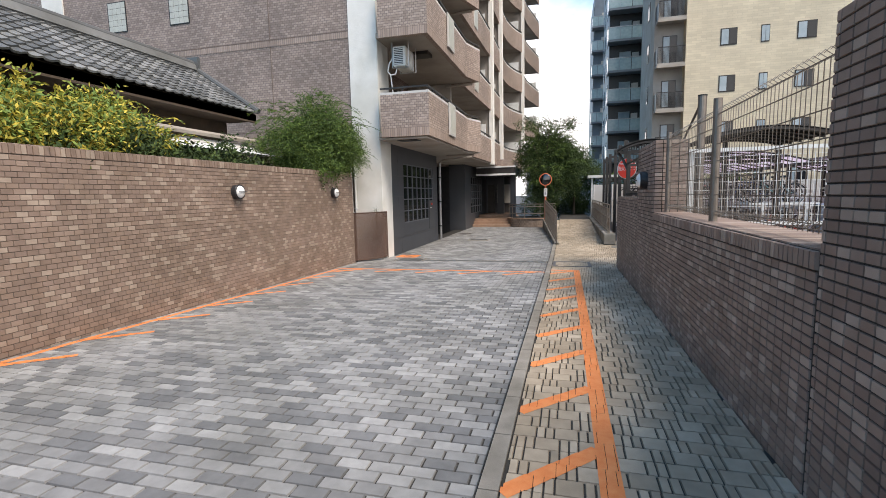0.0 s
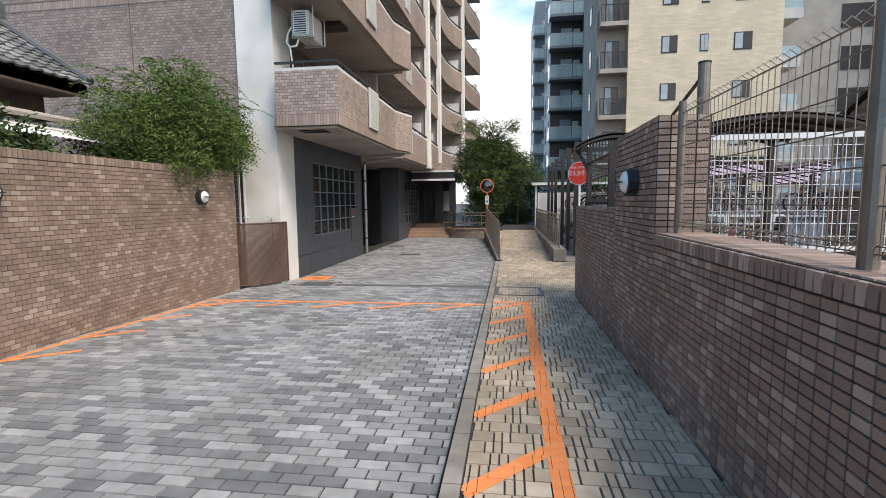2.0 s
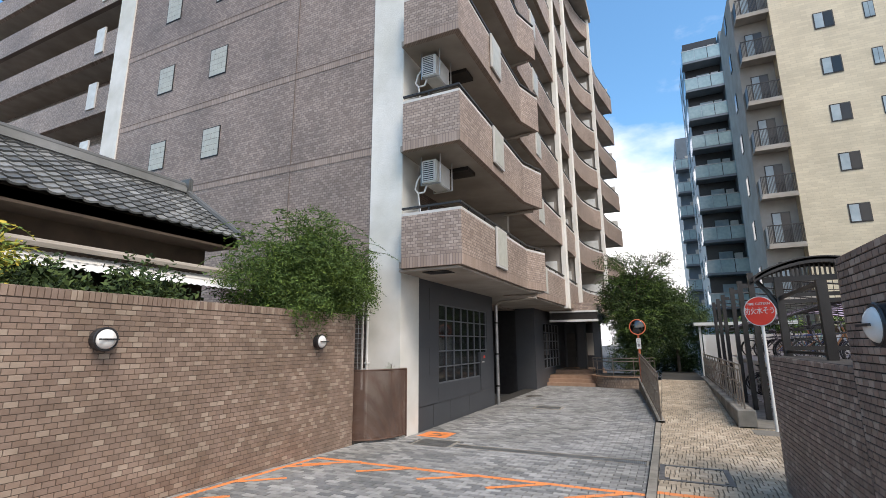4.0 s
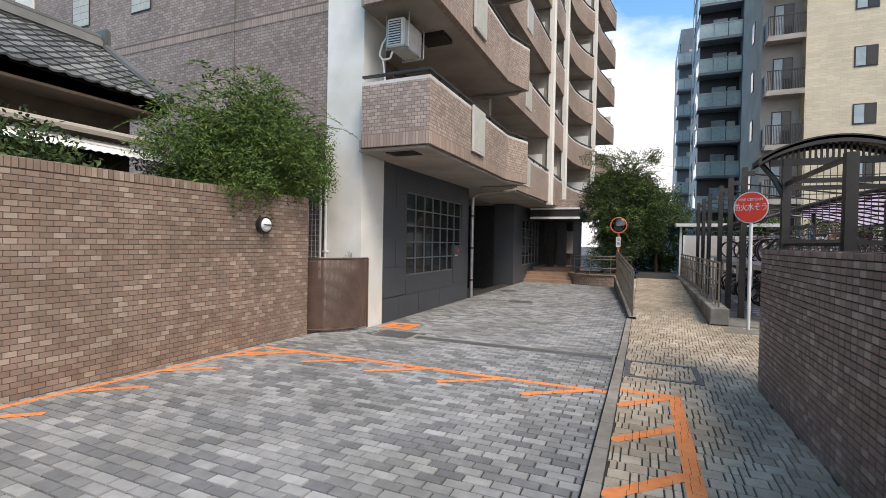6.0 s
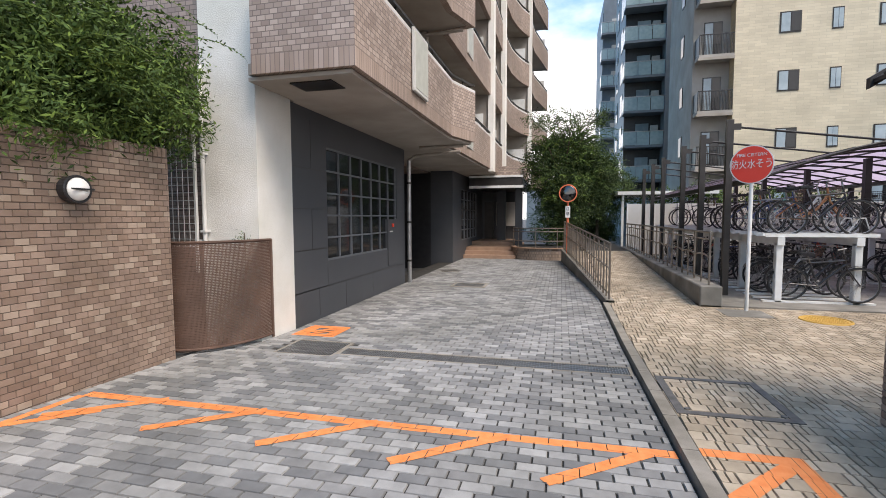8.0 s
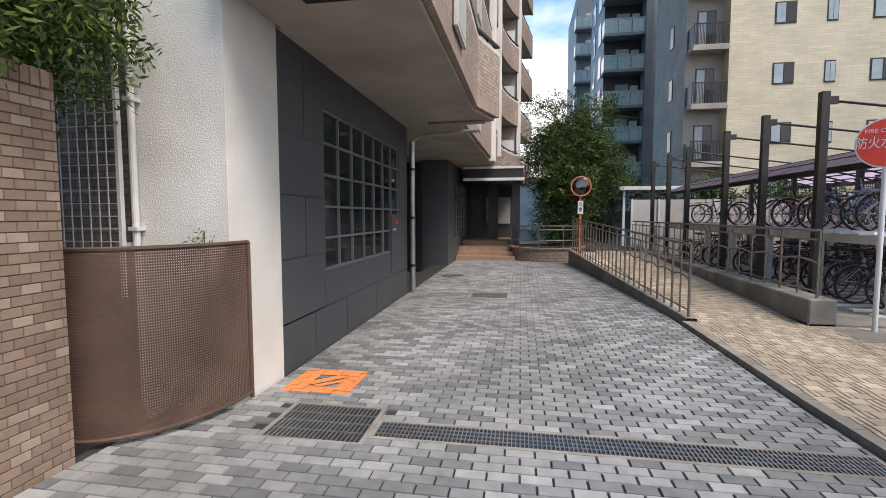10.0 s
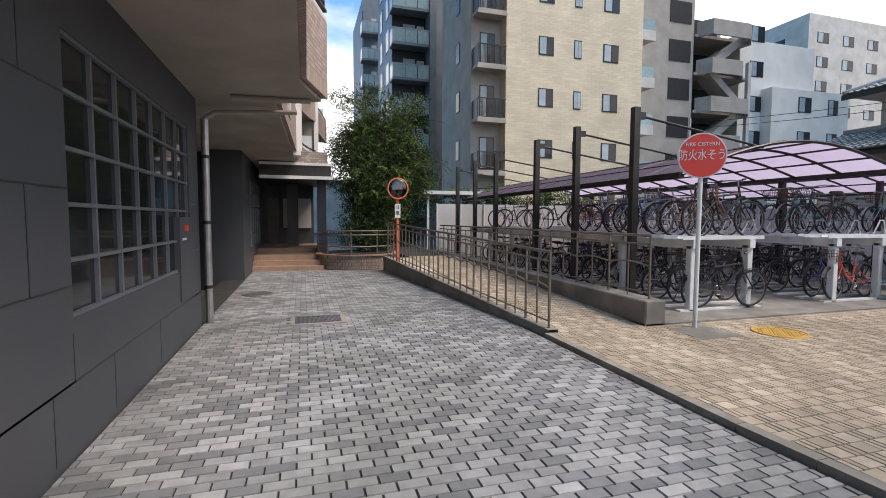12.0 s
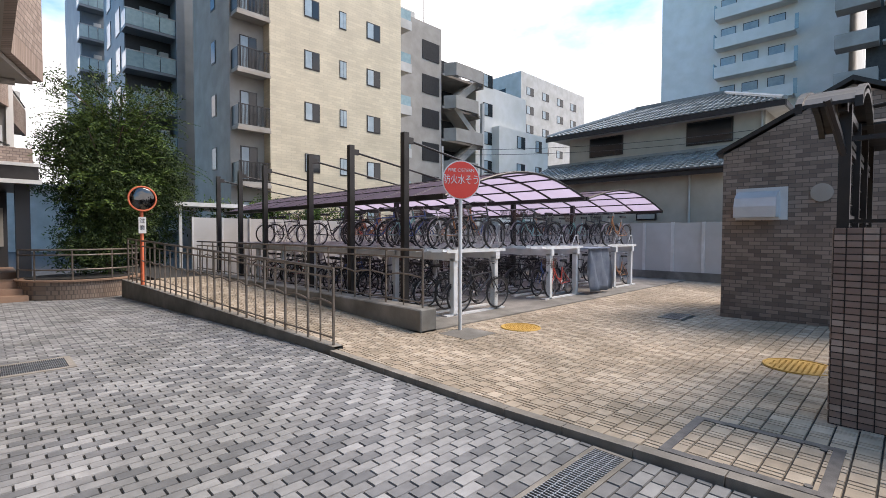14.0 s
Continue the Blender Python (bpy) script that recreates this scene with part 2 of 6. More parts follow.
M_YLEAF = material("yellow-green leaf", (1.1, 1.1, 1.1), (1.6, 1.6, 1.6), 0.75, 3, 40, 0,
                   stops=[(0.26, 0.23, 0.03), (0.11, 0.16, 0.03), (0.34, 0.27, 0.035), (0.07, 0.12, 0.025), (0.17, 0.2, 0.03)])
M_BAR = material("grey glazing bar", (0.105, 0.115, 0.13), (0.135, 0.145, 0.16), 0.5, 3, 100, 0)
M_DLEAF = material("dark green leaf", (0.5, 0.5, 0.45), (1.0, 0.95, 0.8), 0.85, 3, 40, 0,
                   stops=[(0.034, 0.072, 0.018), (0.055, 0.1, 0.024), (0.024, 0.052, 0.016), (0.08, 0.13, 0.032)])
M_BARK = material("grey-brown bark", (0.07, 0.052, 0.038), (0.12, 0.095, 0.07), 0.9, 8, 60, 0.6)
M_STEP = material("terracotta step tile", (0.3, 0.185, 0.125), (0.38, 0.25, 0.175), 0.7, 5, 120, 0.2, spots=0.2)
M_RUBBER = material("black rubber", (0.015, 0.015, 0.015), (0.03, 0.03, 0.03), 0.7, 20, 200, 0.1)
M_CHROME = material("bicycle steel", (0.22, 0.22, 0.22), (0.36, 0.36, 0.36), 0.4, 10, 100, 0, metal=0.9)
# Real black parts, and also deep shade painted into recesses and bays.
M_BLACK = material("black paint and deep shade", (0.018, 0.018, 0.02), (0.03, 0.03, 0.032), 0.35, 6, 100, 0)
M_TARP = material("blue-grey tarpaulin", (0.2, 0.24, 0.31), (0.3, 0.35, 0.43), 0.5, 4, 60, 0.4)
M_YELLOW = material("yellow iron cover paint", (0.47, 0.27, 0.05), (0.58, 0.37, 0.09), 0.7, 12, 150, 0.5, spots=0.3)
M_IRON = material("cast iron", (0.1, 0.095, 0.09), (0.18, 0.17, 0.16), 0.6, 12, 180, 0.5, metal=0.5)
M_LAMP = material("opal lamp glass", (0.75, 0.75, 0.72), (0.82, 0.82, 0.8), 0.25, 4, 50, 0)
M_MIRROR = material("convex mirror face", (0.08, 0.08, 0.08), (0.1, 0.1, 0.1), 0.06, 3, 20, 0, metal=1.0)
M_STAIN = material("stainless hood", (0.6, 0.6, 0.6), (0.68, 0.68, 0.68), 0.35, 4, 90, 0.05, metal=0.4)


# ---- building helpers ----
def box(bm, x0, y0, z0, x1, y1, z1):
    v = [bm.verts.new((x, y, z)) for z in (min(z0, z1), max(z0, z1)) for y in (min(y0, y1), max(y0, y1)) for x in (min(x0, x1), max(x0, x1))]
    for f in ((0, 2, 3, 1), (4, 5, 7, 6), (0, 1, 5, 4), (2, 6, 7, 3), (0, 4, 6, 2), (1, 3, 7, 5)):
        bm.faces.new([v[i] for i in f])
    return bm


def boxed(*args, bevel=0.0):
    bm = box(bmesh.new(), *args)
    if bevel:
        bmesh.ops.bevel(bm, geom=bm.edges[:], offset=bevel, segments=2, affect="EDGES")
    return bm


def tube(bm, a, b, r, n=8, r2=None, caps=True):
    a, b = Vector(a), Vector(b)
    d = (b - a).normalized()
    u = d.orthogonal().normalized()
    w = d.cross(u)
    r2 = r if r2 is None else r2
    rings = []
    for p, q in ((a, r), (b, r2)):
        rings.append([bm.verts.new(p + q * (u * math.cos(2 * math.pi * i / n) + w * math.sin(2 * math.pi * i / n))) for i in range(n)])
    for i in range(n):
        bm.faces.new((rings[0][i], rings[0][(i + 1) % n], rings[1][(i + 1) % n], rings[1][i]))
    if caps:
        bm.faces.new(rings[0][::-1])
        bm.faces.new(rings[1])
    return bm


def path_tube(bm, pts, r, n=6):
    for a, b in zip(pts, pts[1:]):
        tube(bm, a, b, r, n)
    return bm


def ring(bm, c, axis, R, r, n=20, m=6):
    axis = Vector(axis).normalized()
    u = axis.orthogonal().normalized()
    w = axis.cross(u)
    c = Vector(c)
    vs = []
    for i in range(n):
        a = 2 * math.pi * i / n
        d = u * math.cos(a) + w * math.sin(a)
        vs.append([bm.verts.new(c + d * (R + r * math.cos(2 * math.pi * j / m)) + axis * r * math.sin(2 * math.pi * j / m)) for j in range(m)])
    for i in range(n):
        for j in range(m):
            bm.faces.new((vs[i][j], vs[(i + 1) % n][j], vs[(i + 1) % n][(j + 1) % m], vs[i][(j + 1) % m]))
    return bm


def prism(bm, pts, z0, z1):
    """Upright prism over the plan polygon pts (counter-clockwise)."""
    lo = [bm.verts.new((x, y, z0)) for x, y in pts]
    hi = [bm.verts.new((x, y, z1)) for x, y in pts]
    k = len(pts)
    for i in range(k):
        bm.faces.new((lo[i], lo[(i + 1) % k], hi[(i + 1) % k], hi[i]))
    bm.faces.new(lo[::-1])
    bm.faces.new(hi)
    return bm


def strip(bm, line, w, z0, z1):
    """A wall of thickness w (to the left of the line) along the plan polyline, mitred at its corners."""
    p = [Vector(q) for q in line]
    rows = []
    for i, q in enumerate(p):
        ds = [(p[k + 1] - p[k]).normalized() for k in (i - 1, i) if 0 <= k < len(p) - 1]
        ns = [Vector((-d.y, d.x)) for d in ds]
        n = sum(ns, Vector((0, 0))).normalized()
        o = q + n * w / max(0.4, n.dot(ns[0]))
        rows.append([bm.verts.new(c) for c in ((q.x, q.y, z0), (o.x, o.y, z0), (o.x, o.y, z1), (q.x, q.y, z1))])
    for a, b in zip(rows, rows[1:]):
        for i in range(4):
            bm.faces.new((a[i], a[(i + 1) % 4], b[(i + 1) % 4], b[i]))
    bm.faces.new(rows[0])
    bm.faces.new(rows[-1][::-1])
    return bm


def mesh_of(bm, mat, smooth=False):
    me = bpy.data.meshes.new("mesh")
    bmesh.ops.recalc_face_normals(bm, faces=bm.faces[:])
    bm.to_mesh(me)
    bm.free()
    me.materials.append(mat)
    if smooth:
        me.shade_smooth()
    return me


def part(name, bm, mat, parent=None, label="", smooth=False, kind=""):
    ob = new(name, mesh_of(bm, mat, smooth))
    if parent is not None:
        ob.parent = parent
        ob.matrix_parent_inverse = parent.matrix_world.inverted()
    return tagged(ob, label, kind=kind)


def share(name, me, parent, m=None):
    ob = new(name, me)
    ob.parent = parent
    if m is not None:
        ob.matrix_basis = m
    return ob


def thing(name, label, category, group="", kind=""):
    return tagged(new(name), label, category, group, kind)


def structure(name, bm, mat, label):
    return tagged(part(name, bm, mat), label, kind="structure")


def raw(name, verts, faces, mat, parent=None, kind="", label=""):
    me = bpy.data.meshes.new("mesh")
    me.from_pydata(verts, [], faces)
    me.materials.append(mat)
    ob = new(name, me)
    if parent is not None:
        ob.parent = parent
    return tagged(ob, label, kind=kind)


def piece(c, u, v, n, a, b, h, ch):
    c, u, v, n = Vector(c), Vector(u), Vector(v), Vector(n)
    out = []
    for k, e in ((0, 0), (h, ch)):
        for s, t in ((-1, -1), (1, -1), (1, 1), (-1, 1)):
            out.append(c + u * s * (a - e) + v * t * (b - e) + n * k)
    return out


PIECE_FACES = ((4, 5, 6, 7), (0, 1, 5, 4), (1, 2, 6, 5), (2, 3, 7, 6), (3, 0, 4, 7))


def pieces(name, parent, cells, u, v, n, h, ch, mat, near, rest_label):
    """cells: (centre, half a, half b). Those in near become parts of their own, at most 300; the rest one joined mesh."""
    u, v, n = Vector(u), Vector(v), Vector(n)
    turn = Matrix((u, v, n)).transposed().to_4x4()
    if turn.determinant() < 0:
        v = -v
        turn = Matrix((u, v, n)).transposed().to_4x4()
    memo, count, vs, fs = {}, 0, [], []
    for c, a, b in cells:
        if count < 300 and near(c):
            key = (round(a, 3), round(b, 3))
            if key not in memo:
                me = bpy.data.meshes.new(name)
                me.from_pydata(piece((0, 0, 0), (1, 0, 0), (0, 1, 0), (0, 0, 1), key[0], key[1], h, ch), [], PIECE_FACES)
                me.materials.append(mat)
                memo[key] = me
            share(name, memo[key], parent, Matrix.Translation(c) @ turn)
            count += 1
        else:
            k = len(vs)
            vs += piece(c, u, v, n, a, b, h, ch)
            fs += [tuple(k + i for i in f) for f in PIECE_FACES]
    if vs:
        raw(name + "_field", vs, fs, mat, parent, "stuff", rest_label)


def ground_z(y):
    return -0.026 * min(max(y, 0.0), 13.5)


def path_z(y):
    """The raised path beside the driveway; a ramp past the railing's end."""
    z = ground_z(y) + 0.05
    return z + max(0.0, min(1.0, (y - 16.6) / 9.0)) * 0.36


# ---- ground ----
structure("ground", boxed(-400, -400, -1.2, 400, 400, -0.6), M_ASPHALT, "dark asphalt ground reaching the horizon")
bm = bmesh.new()
for y0, y1 in ((-8, 0), (0, 13.5), (13.5, 34)):
    q = [(x, y, ground_z(y) - 0.012) for x, y in ((-5.7, y0), (-0.44, y0), (-0.44, y1), (-5.7, y1))]
    v = [bm.verts.new(p) for p in q] + [bm.verts.new((x, y, -0.62)) for x, y, z in q]
    for f in ((0, 1, 2, 3), (0, 4, 5, 1), (1, 5, 6, 2), (2, 6, 7, 3), (3, 7, 4, 0)):
        bm.faces.new([v[i] for i in f])
driveway = structure("driveway", bm, M_JOINT, "driveway of mixed light and dark grey concrete pavers")
bm = bmesh.new()
for y0, y1, x1 in ((-8, 0, 1.2), (0, 11.45, 1.2), (11.45, 13.5, 14), (13.5, 16.6, 14), (16.6, 25.6, 1.25), (25.6, 34, 1.25)):
    q = [(x, y, path_z(y) - 0.012) for x, y in ((-0.32, y0), (x1, y0), (x1, y1), (-0.32, y1))]
    v = [bm.verts.new(p) for p in q] + [bm.verts.new((x, y, -0.62)) for x, y, z in q]
    for f in ((0, 1, 2, 3), (0, 4, 5, 1), (1, 5, 6, 2), (2, 6, 7, 3), (3, 7, 4, 0)):
        bm.faces.new([v[i] for i in f])
pavement = structure("pavement", bm, M_JOINT, "raised path and yard of worn beige concrete pavers")
structure("ground_yard", boxed(1.6, 2.0, -0.62, 14, 11.45, ground_z(11) + 0.05), M_CONC, "plain concrete yard behind the tiled wall")
structure("ground_parking", boxed(1.25, 16.6, -0.62, 14, 32, -0.275), M_CONC, "grey concrete floor of the bicycle park")
street = structure("road", boxed(-60, -20, -0.62, 60, -8, -0.03), M_ASPHALT, "dark asphalt street at the gate")

# kerb of separate stones
kerb = thing("kerb", "low weathered concrete kerb between driveway and path", "kerb", kind="structure")
y = -8.0
while y < 16.6:
    y1 = min(y + 0.6, 16.6)
    b = bmesh.new()
    za, zb = ground_z(y) + 0.06, ground_z(y1) + 0.06
    vs = [b.verts.new(p) for p in ((-0.44, y + 0.004, -0.55), (-0.32, y + 0.004, -0.55), (-0.32, y1 - 0.004, -0.55), (-0.44, y1 - 0.004, -0.55),
                                   (-0.425, y + 0.004, za), (-0.32, y + 0.004, za), (-0.32, y1 - 0.004, zb), (-0.425, y1 - 0.004, zb))]
    for f in ((0, 1, 5, 4), (1, 2, 6, 5), (2, 3, 7, 6), (3, 0, 4, 7), (4, 5, 6, 7)):
        b.faces.new([vs[i] for i in f])
    part("kerb_stone", b, M_KERB, kerb)
    y = y1


# ---- drains, covers ----
def grate(name, x0, y0, x1, y1, z, label, step=0.035, along_x=True, rim=0.035):
    g = thing(name, label, "drain grate", kind="structure")
    part("pit", boxed(x0, y0, z - 0.004, x1, y1, z - 0.001), M_BLACK, g)
    b = bmesh.new()
    box(b, x0 - rim, y0 - rim, z - 0.03, x1 + rim, y0, z + 0.008)
    box(b, x0 - rim, y1, z - 0.03, x1 + rim, y1 + rim, z + 0.008)
    box(b, x0 - rim, y0, z - 0.03, x0, y1, z + 0.008)
    box(b, x1, y0, z - 0.03, x1 + rim, y1, z + 0.008)
    part("rim", b, M_KERB, g, "concrete rim")
    b = bmesh.new()
    if along_x:
        k = x0
        while k < x1:
            box(b, k, y0, z - 0.001, k + 0.007, y1, z + 0.009)
            k += step
        for j in range(1, 4):
            yy = y0 + (y1 - y0) * j / 4
            box(b, x0, yy, z - 0.001, x1, yy + 0.005, z + 0.007)
    else:
        k = y0
        while k < y1:
            box(b, x0, k, z - 0.001, x1, k + 0.007, z + 0.009)
            k += step
    part("grating", b, M_STEEL, g, "galvanised grating bars", kind="stuff")
    return g


zd = -0.335
grate("channel_drain", -3.85, 12.42, -0.5, 12.66, zd + 0.004, "galvanised channel drain grating across the driveway", 0.03)
grate("drain_pit", -4.66, 12.3, -3.92, 12.88, zd + 0.006, "square galvanised drain grating beside the planter screen", 0.035)
grate("drain_pit", -3.78, 18.36, -3.06, 18.92, ground_z(20) + 0.004, "dark flush drain cover in grey paving", 0.02, rim=0.07)
grate("drain_pit", 5.6, 14.1, 6.3, 14.45, path_z(14) + 0.004, "small flush drain grating in beige paving", 0.03)


def manhole(x, y, z, r, mat, label):
    g = thing("manhole_cover", label, "manhole cover", kind="structure")
    b = bmesh.new()
    ring(b, (x, y, z), (0, 0, 1), r, 0.018, 32, 6)
    part("rim", b, mat, g)
    b = tube(bmesh.new(), (x, y, z - 0.02), (x, y, z + 0.006), r, 32)
    part("lid", b, mat, g)
    b = bmesh.new()
    for i in range(-5, 6):
        w = math.sqrt(max(0, (r * 0.85) ** 2 - (i * r * 0.15) ** 2))
        for j in range(-5, 6):
            if abs(j * r * 0.15) < w:
                box(b, x + i * r * 0.15 - 0.012, y + j * r * 0.15 - 0.012, z + 0.005, x + i * r * 0.15 + 0.012, y + j * r * 0.15 + 0.012, z + 0.012)
    part("studs", b, mat, g)


manhole(2.82, 15.75, path_z(15) + 0.003, 0.33, M_YELLOW, "round cast iron cover with worn yellow paint")
manhole(3.1, 11.9, path_z(12) + 0.003, 0.36, M_YELLOW, "round cast iron cover with worn yellow paint in shade")
manhole(-4.6, 21.6, ground_z(20) + 0.003, 0.3, M_IRON, "round dark cast iron cover in grey paving")

lid = thing("access_cover", "square access cover inlaid with beige pavers, metal frame", "manhole cover", kind="structure")
b = bmesh.new()
for x0, y0, x1, y1 in [(-0.3, 11.28, 0.6, 11.35), (-0.3, 12.2, 0.6, 12.27)] + [(x, 11.35 + 0.17 * i, x + 0.07, 11.52 + 0.17 * i) for x in (-0.3, 0.53) for i in range(5)]:
    box(b, x0, y0, path_z(y1) - 0.03, x1, y1, path_z((y0 + y1) / 2) + 0.008)
part("frame", b, M_IRON, lid)
b = bmesh.new()
for x, yy in ((-0.2, 11.4), (0.5, 11.4)):
    tube(b, (x, yy, path_z(yy)), (x, yy, path_z(yy) + 0.011), 0.025, 10)
part("lifting_hole", b, M_IRON, lid)
slab = thing("cover_slab", "bluish grey concrete slab at the sign's foot", "cover slab", kind="structure")
part("slab", boxed(1.45, 15.75, path_z(16) - 0.01, 2.15, 16.4, path_z(16) + 0.004), M_CONC, slab)


# ---- boundary walls ----
def cells_on(line0, line1, z0, z1, w, h, gap, bond, fixed, axis):
    """Tile cells on an upright face; axis 'x' means the face looks along x and sits at x = fixed."""
    out, r = [], 0
    z = z1
    while z - h > z0 - h:
        zc = z - h / 2
        s = line0 - (w / 2 if bond and r % 2 else 0)
        while s < line1:
            a, bb = max(s, line0), min(s + w, line1)
            if bb - a > gap * 2:
                m = (a + bb) / 2
                c = (fixed, m, zc) if axis == "x" else (m, fixed, zc)
                out.append((c, (bb - a - gap) / 2, (h - gap) / 2))
            s += w
        z -= h
        r += 1
    return out


wall_west = structure("wall_west", boxed(-5.85, -6, -0.6, -5.606, 11.72, 2.13), M_MORTARW, "tall boundary wall faced with light and brown small tiles")
wall_east = structure("wall_east", boxed(1.158, 2.55, -0.6, 1.57, 6.9, 1.2), M_MORTAR, "low boundary wall faced with dark brown tiles")
wall_east_pier = structure("wall_east_pier", boxed(1.158, 6.9, -0.6, 1.57, 8.35, 2.17), M_MORTAR, "tall tiled pier in the boundary wall")
wall_east_end = structure("wall_east_end", boxed(1.158, 8.36, -0.6, 1.57, 11.44, 1.38), M_MORTAR, "low end of the boundary wall faced with brown tiles")
wall_gate = structure("wall_gate", boxed(1.158, -6, -0.6, 1.75, 2.54, 2.27), M_MORTAR, "tall tiled gate wall")


def wall_lamp(x, y, z, side, label):
    g = thing("wall_lamp", label, "wall lamp", "round bulkhead lamps")
    part("body", tube(bmesh.new(), (x, y, z), (x + side * 0.09, y, z), 0.125, 24), M_BLACK, g, "black round lamp body")
    b = bmesh.new()
    bmesh.ops.create_uvsphere(b, u_segments=24, v_segments=12, radius=0.108)
    bmesh.ops.scale(b, vec=(0.62, 1, 1), verts=b.verts)
    bmesh.ops.translate(b, vec=(x + side * 0.085, y, z), verts=b.verts)
    part("globe", b, M_LAMP, g, "white opal globe", True)
    b = bmesh.new()
    ring(b, (x + side * 0.09, y, z), (1, 0, 0), 0.118, 0.014, 24, 6)
    box(b, x + side * 0.15, y - 0.105, z - 0.008, x + side * 0.162, y + 0.105, z + 0.008)
    part("guard", b, M_BLACK, g)


wall_lamp(-5.595, 7.05, 1.63, 1, "round black bulkhead lamp with white globe on the tiled wall")
wall_lamp(-5.595, 10.6, 1.61, 1, "round black bulkhead lamp with white globe on the tiled wall")
wall_lamp(1.15, 7.5, 1.65, -1, "round black bulkhead lamp with white globe on the tiled pier")

# wire fence on the low wall
fence = thing("wire_fence", "brown welded wire fence on the low tiled wall", "fence")
for yy, zt in ((2.7, 2.25), (4.75, 2.3), (6.78, 2.25)):
    part("post", tube(bmesh.new(), (1.3, yy, 1.2), (1.3, yy, zt), 0.036 if yy == 4.75 else 0.03, 12), M_RAIL, fence)
b = bmesh.new()
yy = 2.6
while yy < 6.85:
    box(b, 1.3, yy - 0.002, 1.25, 1.304, yy + 0.002, 2.16)
    yy += 0.06
part("wire_mesh", b, M_RAIL, fence, kind="stuff")
b = bmesh.new()
for z in (1.27, 1.3, 1.45, 1.6, 1.75, 1.9, 2.05, 2.16):
    box(b, 1.297, 2.58, z - 0.003, 1.303, 6.86, z + 0.003)
for z in (1.29, 2.18):
    for yy in np.arange(2.6, 6.85, 0.06):
        path_tube(b, [(1.3, yy, z - 0.03), (1.34, yy, z), (1.3, yy, z + 0.03), (1.27, yy, z)], 0.0025, 4)
part("wire_mesh", b, M_RAIL, fence, kind="stuff")

white_fence = thing("mesh_fence", "white welded mesh fence behind the wall", "fence")
for x in (1.75, 3.75, 5.75, 7.75):
    part("post", boxed(x, 7.6, -0.3, x + 0.06, 7.66, 2.07), M_WMETAL, white_fence)
b = bmesh.new()
for x in np.arange(1.65, 8, 0.075):
    box(b, x, 7.58, 1.0, x + 0.006, 7.586, 2.05)
part("wire_mesh", b, M_WMETAL, white_fence, kind="stuff")
b = bmesh.new()
for z in np.arange(1.0, 2.0, 0.12):
    box(b, 1.65, 7.577, z, 8, 7.583, z + 0.006)
box(b, 1.65, 7.56, 2.03, 8, 7.6, 2.08)
box(b, 1.65, 7.56, 0.98, 8, 7.6, 1.03)
part("wire_mesh", b, M_WMETAL, white_fence, kind="stuff")

tall = thing("tall_post", "tall dark bronze steel post with a long brace behind the wall", "post")
part("shaft", tube(bmesh.new(), (2.1, 8.5, -0.3), (2.1, 8.5, 2.98), 0.065, 14), M_RAIL, tall)
part("cap", tube(bmesh.new(), (2.1, 8.5, 2.98), (2.1, 8.5, 3.0), 0.07, 14), M_DARK, tall)
part("brace", tube(bmesh.new(), (2.06, 8.55, 2.8), (2.5, 11.6, 2.56), 0.022, 8), M_DARK, tall, "dark brace rod")

# arched shelter on the end of the wall
sh = thing("arched_shelter", "dark arched bin shelter with mesh sides on the tiled wall", "shelter")


def barrel(bm, x0, x1, z0, rise, y0, y1, thick, n=14):
    """A curved sheet that spans from x0 to x1, with its thickness."""
    rows = []
    for i in range(n + 1):
        t = i / n
        x, z = x0 + (x1 - x0) * t, z0 + rise * math.sin(math.pi * t) ** 0.8
        rows.append([bm.verts.new(p) for p in ((x, y0, z), (x, y1, z), (x, y1, z + thick), (x, y0, z + thick))])
    for p, q in zip(rows, rows[1:]):
        for i in range(4):
            bm.faces.new((p[i], p[(i + 1) % 4], q[(i + 1) % 4], q[i]))
    bm.faces.new(rows[0])
    bm.faces.new(rows[-1][::-1])
    return bm


part("roof", barrel(bmesh.new(), 1.1, 2.5, 2.37, 0.22, 11.28, 11.7, 0.03), M_DARK, sh, "dark curved roof sheet")
for yy in (11.28, 11.66):
    part("arch", barrel(bmesh.new(), 1.08, 2.52, 2.33, 0.22, yy, yy + 0.05, 0.085), M_DARK, sh)
for x, yy, zt in ((1.36, 11.4, 2.4), (2.3, 11.4, 2.4), (1.36, 9.6, 2.15), (3.3, 11.4, 2.6), (4.3, 11.4, 2.6)):
    part("post", boxed(x - 0.04, yy - 0.04, 1.381 if x < 1.5 else -0.24, x + 0.04, yy + 0.04, zt), M_DARK, sh)
for z in (1.45, 2.05, 2.13):
    part("cross_rail", boxed(1.36, 11.39, z, 4.3, 11.43, z + 0.05), M_DARK, sh)
for yy in (11.41,):
    b = bmesh.new()
    for x in np.arange(1.4, 4.3, 0.06):
        box(b, x, yy, 0.9, x + 0.006, yy + 0.006, 2.42)
    for z in np.arange(1.0, 2.4, 0.2):
        box(b, 1.36, yy - 0.004, z, 4.3, yy + 0.004, z + 0.008)
    part("wire_mesh", b, M_DARK, sh, kind="stuff")
b = bmesh.new()
for i in range(22):
    x = 1.2 + i * 0.052
    box(b, x, 11.4, 2.36, x + 0.02, 11.42, 2.38 + 0.2 * math.sin(math.pi * (x - 1.1) / 1.26) ** 0.8)
part("end_slats", b, M_DARK, sh)
